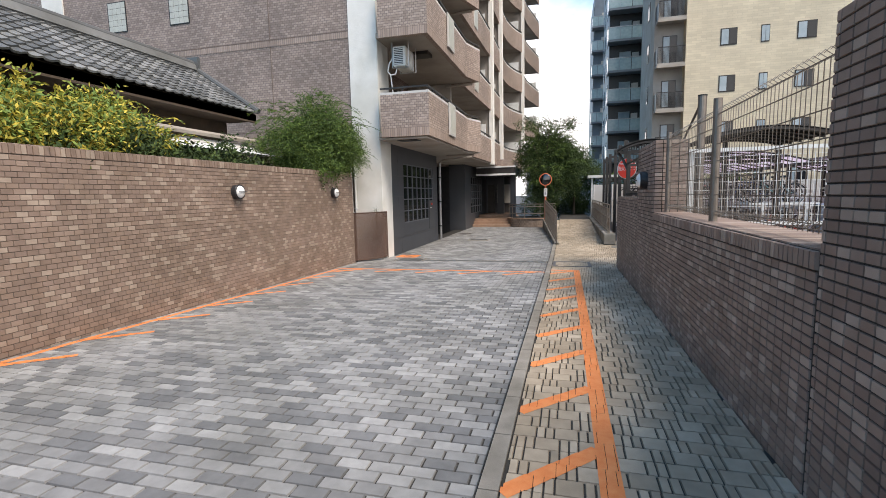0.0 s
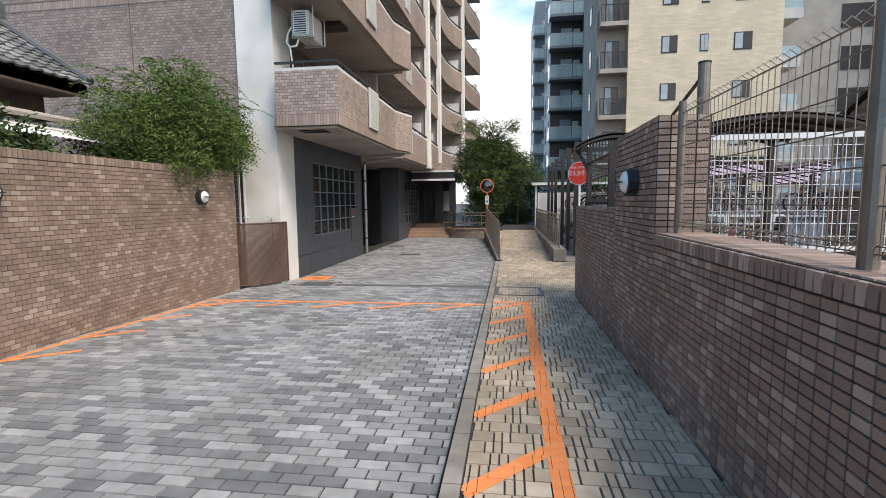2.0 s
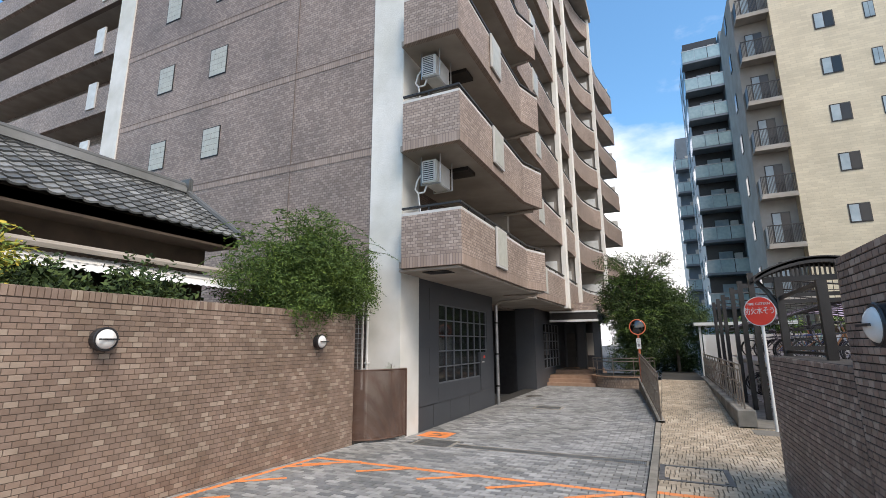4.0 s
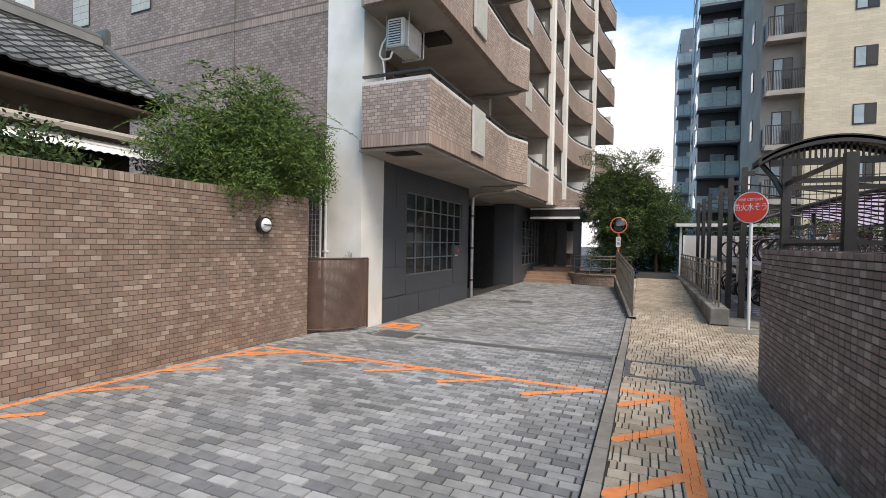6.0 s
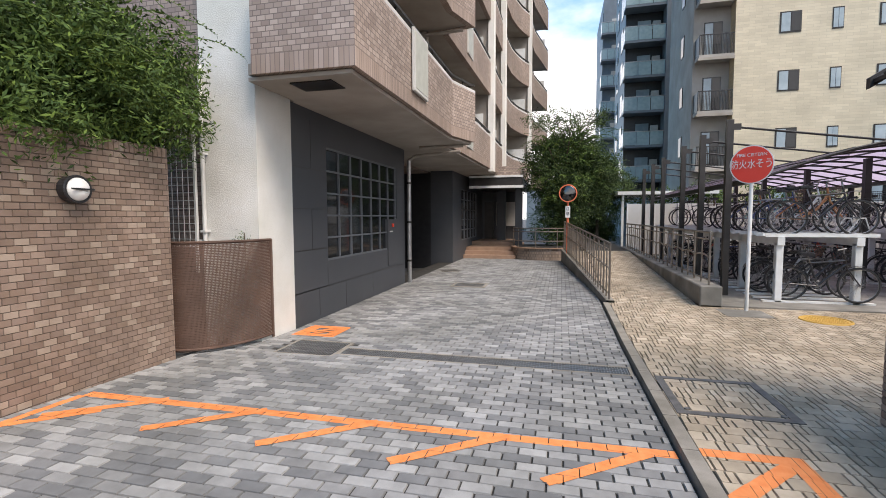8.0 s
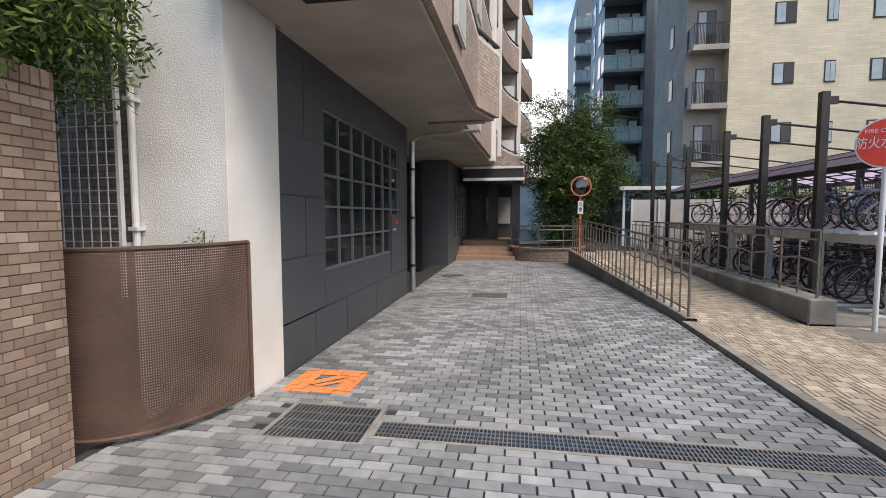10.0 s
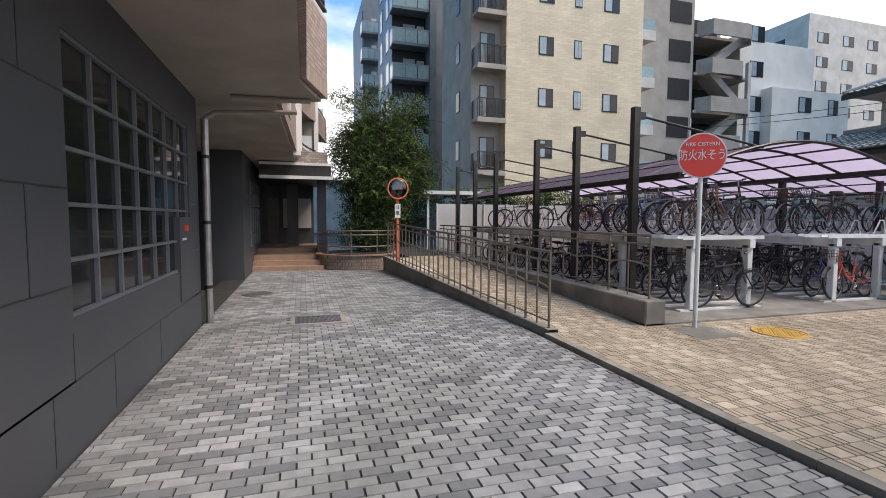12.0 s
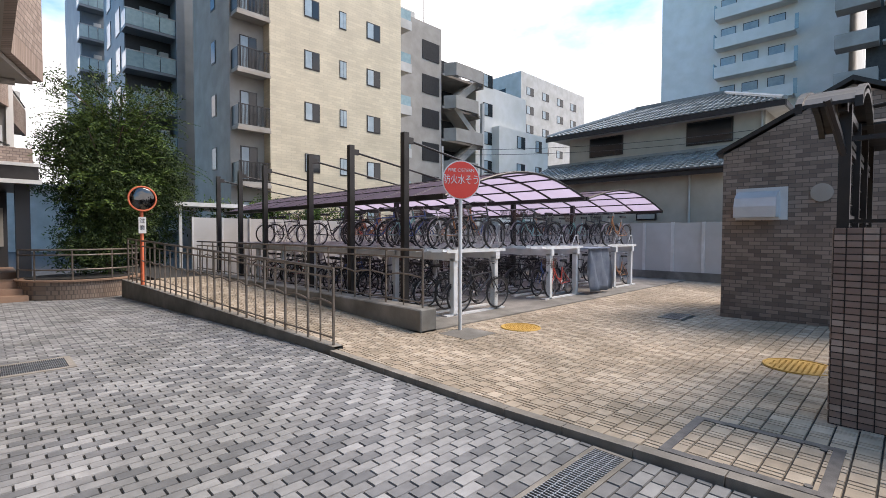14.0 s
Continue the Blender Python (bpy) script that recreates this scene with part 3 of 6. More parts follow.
part("tie_beam", boxed(1.2, 11.38, 2.33, 2.3, 11.44, 2.4), M_DARK, sh)
part("side_rail", boxed(1.345, 9.6, 1.42, 1.375, 11.4, 1.45), M_DARK, sh)
part("side_rail", boxed(1.345, 9.6, 2.1, 1.375, 11.4, 2.14), M_DARK, sh)
part("lean_roof", barrel(bmesh.new(), 2.4, 4.4, 2.4, 0.15, 9.4, 11.6, 0.02), M_DARK, sh, "dark roof sheet")
for k in range(6):
    part("roof_rib", barrel(bmesh.new(), 2.4, 4.4, 2.36, 0.15, 9.4 + 0.42 * k, 9.44 + 0.42 * k, 0.07), M_DARK, sh)
b = path_tube(bmesh.new(), [(1.36, 11.4, 1.95), (1.25, 11.45, 2.2), (1.1, 11.5, 2.42)], 0.03, 6)
part("bracket", b, M_DARK, sh)


# ---- apartment building ----
TOP, STOREY, Z0 = 11, 2.66, 3.13
H = Z0 + TOP * STOREY
bld = thing("apartment_building", "tall apartment building with brown tiled walls, white columns and balconies", "building")
part("south_wall", boxed(-16.35, 12.76, -0.6, -6.0, 13.2, H), M_FACADE, bld, "brown mosaic tiled gable wall")
part("west_wing_wall", boxed(-34, 15.4, -0.6, -17.2, 16, 24.5), M_FACADE, bld)
part("core", prism(bmesh.new(), [(-17.2, 13.2), (-6.1, 13.2), (-6.1, 40), (-17.2, 40)], 3.0, H), M_FACADE, bld)
part("column", boxed(-6.0, 12.72, -0.6, -5.15, 13.55, H), M_WHITE, bld, "white rendered column")
part("column", boxed(-17.25, 12.72, -0.6, -16.35, 13.5, H), M_WHITE, bld, "white rendered column")
part("roof", boxed(-18, 12.72, H, -4.6, 40, H + 0.4), M_PALEWALL, bld)
for k in range(TOP):
    z = Z0 + 2.66 * k + 0.4
    part("soldier_band", boxed(-16.35, 12.75, z - 0.2, -6.0, 12.76, z - 0.02), M_SOLDIER, bld, "band of upright tiles at the floor line")
    part("floor_joint", boxed(-16.35, 12.745, z - 0.02, -6.0, 12.76, z), M_SEAM, bld)
b = bmesh.new()
box(b, -8.57, 12.748, 2, -8.55, 12.76, H)
part("movement_joint", b, M_SEAM, bld)
M_BLOCK = material("pale glass block", (0.4, 0.4, 0.35), (0.5, 0.5, 0.44), 0.3, 6, 60, 0)
# glass block windows of the gable
for k in range(TOP):
    for x in (-14.5, -12.08):
        z = 6.95 + STOREY * (k - 1) + 0.02
        w = part("gable_window", boxed(x, 12.742, z, x + 0.74, 12.78, z + 0.95), M_DARK, bld, "dark framed glass block window")
        b = bmesh.new()
        for i in range(4):
            for j in range(5):
                box(b, x + 0.03 + i * 0.172, 12.737, z + 0.03 + j * 0.18, x + 0.193 + i * 0.172, 12.75, z + 0.2 + j * 0.18)
        part("glass_block", b, M_BLOCK, w, "pale glass blocks", kind="stuff")
# wing with balconies, beyond the second column
for k in range(8):
    z = Z0 + STOREY * k
    part("wing_balcony", boxed(-34, 14.2, z, -17.25, 14.4, z + 1.2), M_PARAPET, bld)
    part("wing_slab", boxed(-34, 14.4, z, -17.25, 15.4, z + 0.15), M_SOFFIT, bld)
    for x in (-20, -23.5, -27):
        part("wing_window", boxed(x, 15.36, z + 0.2, x + 1.7, 15.41, z + 2.1), M_GLASS, bld)
    part("divider", boxed(-21.6, 14.15, z + 0.3, -21.0, 14.22, z + 1.5), M_WMETAL, bld)

# ground floor
part("ground_wall", boxed(-6.0, 13.55, -0.6, -5.15, 14.62, 3.07), M_GREY, bld, "charcoal grey panel wall")
part("ground_wall", boxed(-6.0, 14.62, -0.6, -5.15, 18.15, 0.6), M_GREY, bld)
part("ground_wall", boxed(-6.0, 14.62, 2.55, -5.15, 18.15, 3.07), M_GREY, bld)
part("ground_wall", boxed(-6.0, 18.15, -0.6, -5.15, 18.75, 3.07), M_GREY, bld)
b = bmesh.new()
for z in (0.16, 0.82, 1.48, 2.12):
    for y0, y1 in ((13.56, 14.6), (18.2, 18.7)):
        box(b, -5.152, y0, z, -5.147, y1, z + 0.012)
for yy, z0, z1 in ((14.1, 0.82, 1.48), (15.3, -0.3, 0.16), (14.3, -0.3, 0.16), (16.6, -0.3, 0.16), (14.1, 2.12, 2.9), (14.6, 0.16, 0.5)):
    box(b, -5.152, yy, z0, -5.147, yy + 0.01, z1)
box(b, -5.152, 13.56, 0.16, -5.147, 18.7, 0.172)
part("panel_joint", b, M_BLACK, bld)
win = part("grid_window", boxed(-5.4, 14.62, 0.6, -5.2, 18.15, 2.55), M_GLASS, bld, "large dark gridded window")
for i in range(8):
    yy = 14.62 + 3.495 * i / 7
    part("glazing_bar", boxed(-5.2, yy, 0.6, -5.17, yy + 0.03, 2.55), M_BAR, win)
for j in range(6):
    z = 0.6 + 1.92 * j / 5
    part("glazing_bar", boxed(-5.2, 14.62, z, -5.165, 18.15, z + 0.03), M_BAR, win)
dr = part("steel_door", boxed(-5.22, 17.5, 0.22, -5.13, 18.1, 1.3), M_GREY, bld, "grey hatch in the wall")
part("notice", boxed(-5.13, 17.6, 1.0, -5.122, 17.8, 1.03), M_WMETAL, dr)
part("alarm", boxed(-5.13, 17.75, 1.12, -5.1, 17.82, 1.2), M_RED, dr)
# recess, its walls coloured black in place of deep shade, and second wall
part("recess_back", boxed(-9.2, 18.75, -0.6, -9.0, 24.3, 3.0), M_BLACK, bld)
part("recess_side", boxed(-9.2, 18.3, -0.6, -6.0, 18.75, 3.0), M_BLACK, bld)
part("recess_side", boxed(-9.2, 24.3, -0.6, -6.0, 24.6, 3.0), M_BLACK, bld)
part("ground_wall", boxed(-6.0, 24.3, -0.6, -5.15, 25.9, 3.07), M_GREY, bld)
part("ground_wall", boxed(-6.0, 25.9, -0.6, -5.15, 29.4, 0.4), M_GREY, bld)
part("ground_wall", boxed(-6.0, 25.9, 2.5, -5.15, 29.4, 3.07), M_GREY, bld)
part("ground_wall", boxed(-6.0, 29.4, -0.6, -5.15, 31, 3.07), M_GREY, bld)
win = part("grid_window", boxed(-5.4, 25.9, 0.4, -5.2, 29.4, 2.5), M_GLASS, bld, "dark gridded window near the entrance")
for i in range(6):
    yy = 25.9 + 3.46 * i / 5
    part("glazing_bar", boxed(-5.2, yy, 0.4, -5.17, yy + 0.04, 2.5), M_BAR, win)
for j in range(6):
    z = 0.4 + 2.06 * j / 5
    part("glazing_bar", boxed(-5.2, 25.9, z, -5.165, 29.4, z + 0.04), M_BAR, win)
part("ground_back", boxed(-9.2, 31, -0.6, -3.2, 31.3, 3.0), M_GREY, bld)
part("entrance_window", boxed(-4.4, 30.9, 0.9, -3.3, 30.99, 2.1), M_PALEWALL, bld, "pale lit entrance panel")
part("fire_door", boxed(-5.0, 30.9, 0.1, -4.55, 30.99, 2.1), M_DARK, bld)

# soffit and balconies
part("first_soffit", prism(bmesh.new(), [(-5.1, 12.53), (-3.68, 12.53), (-3.64, 17.4), (-3.34, 18.36), (-4.02, 18.7), (-3.86, 24.5), (-3.82, 31), (-9, 31), (-9, 18), (-6, 13.6), (-5.1, 13.6)], 3.07, 3.12), M_SOFFIT, bld, "beige painted soffit")


def balcony(line, z, name, back):
    """A balcony along a plan line: floor slab, tiled parapet with a band of upright tiles, dark rail on top."""
    bal = part(name, strip(bmesh.new(), line, 0.14, z + 0.24, z + 1.14), M_PARAPET, bld, "brown tiled balcony parapet")
    part("coping", strip(bmesh.new(), line, 0.15, z + 1.14, z + 1.2), M_PALEWALL, bal, "pale concrete coping")
    part("band", strip(bmesh.new(), [(x + 0.0, y) for x, y in line], 0.146, z, z + 0.24), M_SOLDIER, bal)
    part("rail", strip(bmesh.new(), line, 0.07, z + 1.29, z + 1.33), M_DARK, bal, "dark metal handrail")
    b = bmesh.new()
    for (xa, ya), (xb, yb) in zip(line, line[1:]):
        n = max(1, int(math.hypot(xb - xa, yb - ya) / 0.9))
        for i in range(n):
            t = (i + 0.5) / n
            box(b, xa + (xb - xa) * t - 0.06, ya + (yb - ya) * t + 0.01, z + 1.2, xa + (xb - xa) * t - 0.03, ya + (yb - ya) * t + 0.04, z + 1.29)
    part("rail_posts", b, M_DARK, bal, kind="stuff")
    part("slab", prism(bmesh.new(), back, z + 0.02, z + 0.16), M_SOFFIT, bal, "beige slab underside")
    return bal


def facade_bay(line, floors, wall_x=-6.0, dividers=()):
    """One bay of balconies above another along the plan line, with dark windows behind and pale panels hung on the parapet."""
    ya, yb = line[0][1], line[-1][1]
    for k in range(floors):
        z = Z0 + STOREY * k
        back = [(x - 0.08, y) for x, y in line] + [(wall_x, yb), (wall_x, ya)]
        bal = balcony(line, z, "balcony", back)
        part("balcony_window", boxed(wall_x - 0.12, ya + 0.6, z + 0.2, wall_x - 0.06, yb - 0.6, z + 2.2), M_GLASS, bal)
        part("screen_panel", boxed(wall_x, yb - 0.5, z + 0.16, line[-1][0] - 0.2, yb - 0.44, z + 1.9), M_WMETAL, bal, "white partition between balconies")
        for x, y in dividers:
            hung_panel(bal, x, y, z)


def hung_panel(bal, x, y, z):
    pan = part("divider", boxed(x, y, z + 0.24, x + 0.05, y + 0.8, z + 1.24, bevel=0.01), M_PALEWALL, bal, "pale grey panel on the parapet")
    part("frame", boxed(x + 0.05, y + 0.06, z + 0.3, x + 0.056, y + 0.74, z + 1.18), M_BLOCK, pan)


for k in range(TOP):
    z = Z0 + STOREY * k
    bal = balcony([(-5.0, 12.45), (-3.6, 12.45), (-3.56, 17.4), (-3.24, 18.4), (-4.4, 18.62)], z, "balcony",
                  [(-5.1, 12.53), (-3.68, 12.53), (-3.64, 17.4), (-3.34, 18.35), (-4.4, 18.55), (-6, 18.55), (-6, 13.6), (-5.1, 13.6)])
    hung_panel(bal, -3.57, 14.53, z)
    b = boxed(-4.62, 12.7 if k == 0 else 13.98, z - 0.075, -4.04, 13.1 if k == 0 else 14.48, z - 0.05 if k == 0 else z + 0.022)
    part("vent", b, M_DARK, bal, "dark soffit vent")
    b = bmesh.new()
    for yy in (13.9, 16.6):
        box(b, -6.12, yy, z + 0.2, -6.06, yy + 1.7, z + 2.2)
    part("balcony_window", b, M_GLASS, bal)
    part("fin_wall", boxed(-6.1, 18.3, z + 0.17, -4.4, 18.5, z + STOREY), M_SOFFIT, bal)
    part("drain_pipe", tube(bmesh.new(), (-4.6, 18.3, z - 0.1), (-3.5, 18.25, z - 0.09), 0.04, 8), M_SOFFIT, bal)
# air conditioners hung under the slabs beside the column, one per lower floor
for k in range(4):
    z = Z0 + STOREY * k + 2.0
    ac = thing("air_conditioner", "white outdoor air conditioner unit hung under a balcony", "air conditioner", "balcony air conditioners")
    part("casing", boxed(-4.75, 12.9, z, -4.38, 13.68, z + 0.54, bevel=0.02), M_WMETAL, ac)
    part("grille_panel", boxed(-4.71, 12.888, z + 0.05, -4.45, 12.9, z + 0.49), M_BLACK, ac)
    b = bmesh.new()
    for j in range(9):
        box(b, -4.71, 12.88, z + 0.06 + 0.048 * j, -4.45, 12.892, z + 0.08 + 0.048 * j)
    part("fan_guard", b, M_WMETAL, ac, kind="stuff")
    b = bmesh.new()
    path_tube(b, [(-4.76, 13.0, z + 0.3), (-4.88, 12.95, z + 0.1), (-4.92, 12.92, z - 0.12), (-4.84, 12.92, z - 0.22), (-4.7, 12.95, z - 0.2), (-4.66, 13.0, z)], 0.02)
    path_tube(b, [(-4.84, 12.92, z - 0.22), (-4.8, 13.0, z - 0.85)], 0.018)
    part("hose", b, M_WMETAL, ac)
    b = bmesh.new()
    for yy in (12.95, 13.6):
        path_tube(b, [(-4.78, yy, z + 0.66), (-4.78, yy, z - 0.03), (-4.3, yy, z - 0.03), (-4.3, yy, z + 0.66)], 0.015, 5)
    part("bracket", b, M_STEEL, ac, kind="stuff")

facade_bay([(-3.95, 18.7), (-3.77, 24.5)], TOP, dividers=((-3.9, 20.7),))
facade_bay([(-3.76, 25.05), (-3.74, 27.8)], TOP, dividers=())
facade_bay([(-3.74, 28.5), (-3.74, 29.8), (-3.68, 31.0), (-3.52, 32.0), (-3.3, 32.9), (-3.0, 33.7)], 8)
facade_bay([(-2.95, 34.3), (-2.85, 36.2), (-2.5, 38.2), (-2.2, 40.0)], 7)
for x, yy, top in ((-3.66, 24.5, H), (-3.62, 27.85, H), (-2.88, 33.72, 23.6)):
    part("fin", boxed(x - 0.2, yy, Z0 - 0.1, x, yy + 0.5, top), M_WHITEWALL, bld, "white vertical fin between balconies")
    part("fin_wall", boxed(-6.0, yy + 0.1, Z0, x - 0.2, yy + 0.4, top), M_SOFFIT, bld)
part("bay_roof", boxed(-6.0, 28.5, 23.3, -2.75, 34.2, 23.7), M_SOFFIT, bld, "overhanging roof slab of the curved bay")
part("facade_post", boxed(-4.2, 29.6, -0.5, -3.8, 30.0, Z0 - 0.1), M_GREY, bld)

# rainwater pipes
pipe = thing("downpipe", "grey metal rainwater pipe at the wall's end", "drainpipe")
b = tube(bmesh.new(), (-5.05, 18.83, ground_z(18)), (-5.05, 18.83, 2.8), 0.055, 12)
part("pipe", b, M_STEEL, pipe)
for z in (0.2, 1.2, 2.2):
    part("clip", tube(bmesh.new(), (-5.05, 18.83, z), (-5.05, 18.83, z + 0.05), 0.064, 12), M_DARK, pipe)
b = path_tube(bmesh.new(), [(-5.05, 18.83, 2.8), (-4.9, 18.9, 2.92), (-3.7, 18.9, 3.0)], 0.04, 8)
part("branch", b, M_SOFFIT, pipe)
pipe2 = thing("downpipe", "white rainwater pipe on the rendered column", "drainpipe")
part("pipe", tube(bmesh.new(), (-5.95, 12.66, ground_z(13)), (-5.95, 12.66, 3.4), 0.028, 12), M_WMETAL, pipe2)
for z in (1.15, 2.2):
    part("clip", boxed(-5.99, 12.62, z, -5.91, 12.72, z + 0.03), M_WMETAL, pipe2)
gr = thing("window_grille", "white metal grid grille beside the column", "grille")
for i in range(9):
    part("bar", boxed(-6.8 + i * 0.09, 12.622, 0.95, -6.792 + i * 0.09, 12.63, 2.95), M_WMETAL, gr)
for j in range(19):
    part("rail", boxed(-6.82, 12.612, 0.95 + j * 0.105, -6.04, 12.622, 0.958 + j * 0.105), M_WMETAL, gr)
part("frame", boxed(-6.06, 12.6, 0.6, -6.03, 12.64, 2.98), M_WMETAL, gr)
part("wall_bracket", boxed(-6.06, 12.65, 1.0, -6.03, 12.72, 1.05), M_WMETAL, gr)

# curved perforated screen in front of the column
scr = thing("perforated_screen", "curved rust-brown perforated steel screen hiding a planter corner", "screen")
cx, cy, RX, RY = -5.86, 12.92, 0.73, 1.05
holes_v, holes_f = [], []
NA, NZ = 90, 66
zb, zt = ground_z(12) + 0.05, 1.05
def on(a, z, r=0.0):
    return (cx + 0.02 + (RX + r) * math.sin(a), cy - (RY + r) * math.cos(a), z)
for i in range(NA):
    for j in range(NZ):
        a0, a1 = math.pi / 2 * i / NA, math.pi / 2 * (i + 1) / NA
        z0, z1 = zb + (zt - zb) * j / NZ, zb + (zt - zb) * (j + 1) / NZ
        k = len(holes_v)
        e, f = 0.3 * (a1 - a0), 0.3 * (z1 - z0)
        solid = i in (0, NA - 1) or j in (0, NZ - 1)
        holes_v += [on(a0, z0), on(a1, z0), on(a1, z1), on(a0, z1)]
        if solid:
            holes_f.append((k, k + 1, k + 2, k + 3))
        else:
            holes_v += [on(a0 + e, z0 + f), on(a1 - e, z0 + f), on(a1 - e, z1 - f), on(a0 + e, z1 - f)]
            holes_f += [(k, k + 1, k + 5, k + 4), (k + 1, k + 2, k + 6, k + 5), (k + 2, k + 3, k + 7, k + 6), (k + 3, k, k + 4, k + 7)]
raw("perforated_sheet", holes_v, holes_f, M_RUST, scr)
b = bmesh.new()
for z in (zb, zt):
    path_tube(b, [on(math.pi / 2 * i / 16, z) for i in range(17)], 0.016, 6)
for a in (0.0, math.pi / 2):
    tube(b, on(a, zb - 0.05), on(a, zt), 0.018, 6)
part("frame", b, M_RUST, scr)


# ---- plants ----
def leaves(name, parent, centres, count, size, mat, droop=0.3, seed=1, aspect=0.35):
    """Many small pointed leaves in feathery sprays round the given clump centres (x, y, z, radius)."""
    rng = np.random.default_rng(seed)
    vs, fs = [], []
    w = np.array([c[3] ** 2 for c in centres])
    pick = rng.choice(len(centres), count // 7, p=w / w.sum())
    for ci in pick:
        cx0, cy0, cz0, r = centres[ci]
        d = rng.normal(size=3)
        d /= np.linalg.norm(d)
        p = np.array((cx0, cy0, cz0)) + d * r * rng.uniform(0.25, 1.0) ** 0.6 * np.array((1, 1, 0.85))
        out = d * 0.7 + rng.normal(size=3) * 0.5 + np.array((0, 0, -droop))
        out /= np.linalg.norm(out)
        side = np.cross(out, rng.normal(size=3))
        side /= np.linalg.norm(side) + 1e-6
        L = size * rng.uniform(2.5, 4.5)
        for i in range(7):
            q = p + out * L * i / 7
            s = size * rng.uniform(0.7, 1.3)
            dirn = out * 0.6 + side * (1 if i % 2 else -1) + rng.normal(size=3) * 0.25
            dirn /= np.linalg.norm(dirn)
            wide = np.cross(dirn, rng.normal(size=3))
            wide = wide / (np.linalg.norm(wide) + 1e-6) * s * aspect / 2
            k = len(vs)
            vs += [tuple(q), tuple(q + dirn * s * 0.5 + wide), tuple(q + dirn * s), tuple(q + dirn * s * 0.5 - wide)]
            fs.append((k, k + 1, k + 2, k + 3))
    ob = raw(name, vs, fs, mat, parent, "stuff")
    return ob


def sprays(name, parent, starts, mat, leaf, seed, length=(0.6, 1.1), rise=0.7):
    """Long arching whips with leaf pairs along them, which break up a crown's outline."""
    rng = np.random.default_rng(seed)
    vs, fs = [], []
    for (x, y, z, dx, dy) in starts:
        L = rng.uniform(*length)
        d = np.array((dx, dy, rise * rng.uniform(0.5, 1.3)))
        d /= np.linalg.norm(d)
        n = int(L / 0.045)
        p = np.array((x, y, z), float)
        for i in range(n):
            d = d + np.array((0, 0, -1.7 / n)) * (0.4 + i / n)
            d /= np.linalg.norm(d)
            q = p + d * L / n
            side = np.cross(d, (0, 0, 1.0))
            side /= np.linalg.norm(side) + 1e-6
            k = len(vs)
            w = 0.004 * np.array((0, 0, 1))
            vs += [tuple(p - w), tuple(p + w), tuple(q + w), tuple(q - w)]
            fs.append((k, k + 1, k + 2, k + 3))
            for s in (-1, 1):
                e = side * s + d * 0.7 + rng.normal(size=3) * 0.3
                e /= np.linalg.norm(e)
                sz = leaf * rng.uniform(0.7, 1.3) * (1.1 - 0.5 * i / n)
                wd = np.cross(e, rng.normal(size=3))
                wd = wd / (np.linalg.norm(wd) + 1e-6) * sz * 0.17
                k = len(vs)
                vs += [tuple(q), tuple(q + e * sz * 0.5 + wd), tuple(q + e * sz), tuple(q + e * sz * 0.5 - wd)]
                fs.append((k, k + 1, k + 2, k + 3))
            p = q
    return raw(name, vs, fs, mat, parent, "stuff")


def clumps(c, r, n, seed, rr=(0.3, 0.55)):
    rng = random.Random(seed)
    out = []
    for _ in range(n):
        while True:
            p = [rng.uniform(-1, 1) for _ in range(3)]
            if sum(v * v for v in p) < 1:
                break
        out.append((c[0] + p[0] * r[0], c[1] + p[1] * r[1], c[2] + p[2] * r[2], rng.uniform(*rr)))
    return out


def stems(name, base, cl, parent, r=0.02):
    b = bmesh.new()
    for x, y, z, q in cl:
        mid = Vector(base).lerp(Vector((x, y, z)), 0.5) + Vector((0, 0, 0.15))
        tube(b, base, mid, r, 6, r * 0.7)
        tube(b, mid, (x, y, z), r * 0.7, 5, r * 0.3)
    part(name, b, M_BARK, parent)


sb = thing("shrub", "feathery green bamboo-like shrub leaning over the tiled wall", "shrub")
cl = clumps((-6.35, 10.9, 2.75), (0.75, 1.4, 0.85), 28, 3, (0.35, 0.6)) + [(-5.75, 11.75, 2.85, 0.42), (-5.8, 11.9, 3.3, 0.35), (-5.55, 11.4, 2.6, 0.45), (-6.1, 10.9, 3.8, 0.45)]
leaves("crown", sb, cl, 56000, 0.075, M_LEAF, 0.35, 4, 0.28)
stems("branches", (-6.4, 11.1, -0.6), cl[:16], sb)
rs = random.Random(51)
sprays("spray", sb, [(-6.2 + rs.uniform(-0.5, 0.5), 10.9 + rs.uniform(-1.1, 1.0), 2.7 + rs.uniform(-0.4, 1.0), math.cos(a), math.sin(a)) for a in [rs.uniform(-3.1, 3.1) for _ in range(150)]], M_LEAF, 0.085, 52, (0.7, 1.3))
sy = thing("shrub", "yellow-green nandina shrub above the tiled wall", "shrub")
cl = clumps((-6.6, 4.5, 2.38), (0.55, 1.8, 0.42), 22, 5, (0.25, 0.42))
leaves("crown", sy, cl, 32000, 0.08, M_YLEAF, 0.2, 6, 0.32)
stems("branches", (-6.6, 4.6, -0.6), cl[:12], sy)
sprays("spray", sy, [(-6.5 + rs.uniform(-0.4, 0.4), 4.5 + rs.uniform(-1.8, 1.8), 2.45 + rs.uniform(-0.3, 0.4), math.cos(a), math.sin(a)) for a in [rs.uniform(-3.1, 3.1) for _ in range(110)]], M_YLEAF, 0.09, 53, (0.4, 0.8))
sg = thing("shrub", "low green camellia shrub behind the tiled wall", "shrub")
cl = clumps((-6.4, 5.6, 2.12), (0.35, 2.7, 0.22), 26, 8, (0.2, 0.36))
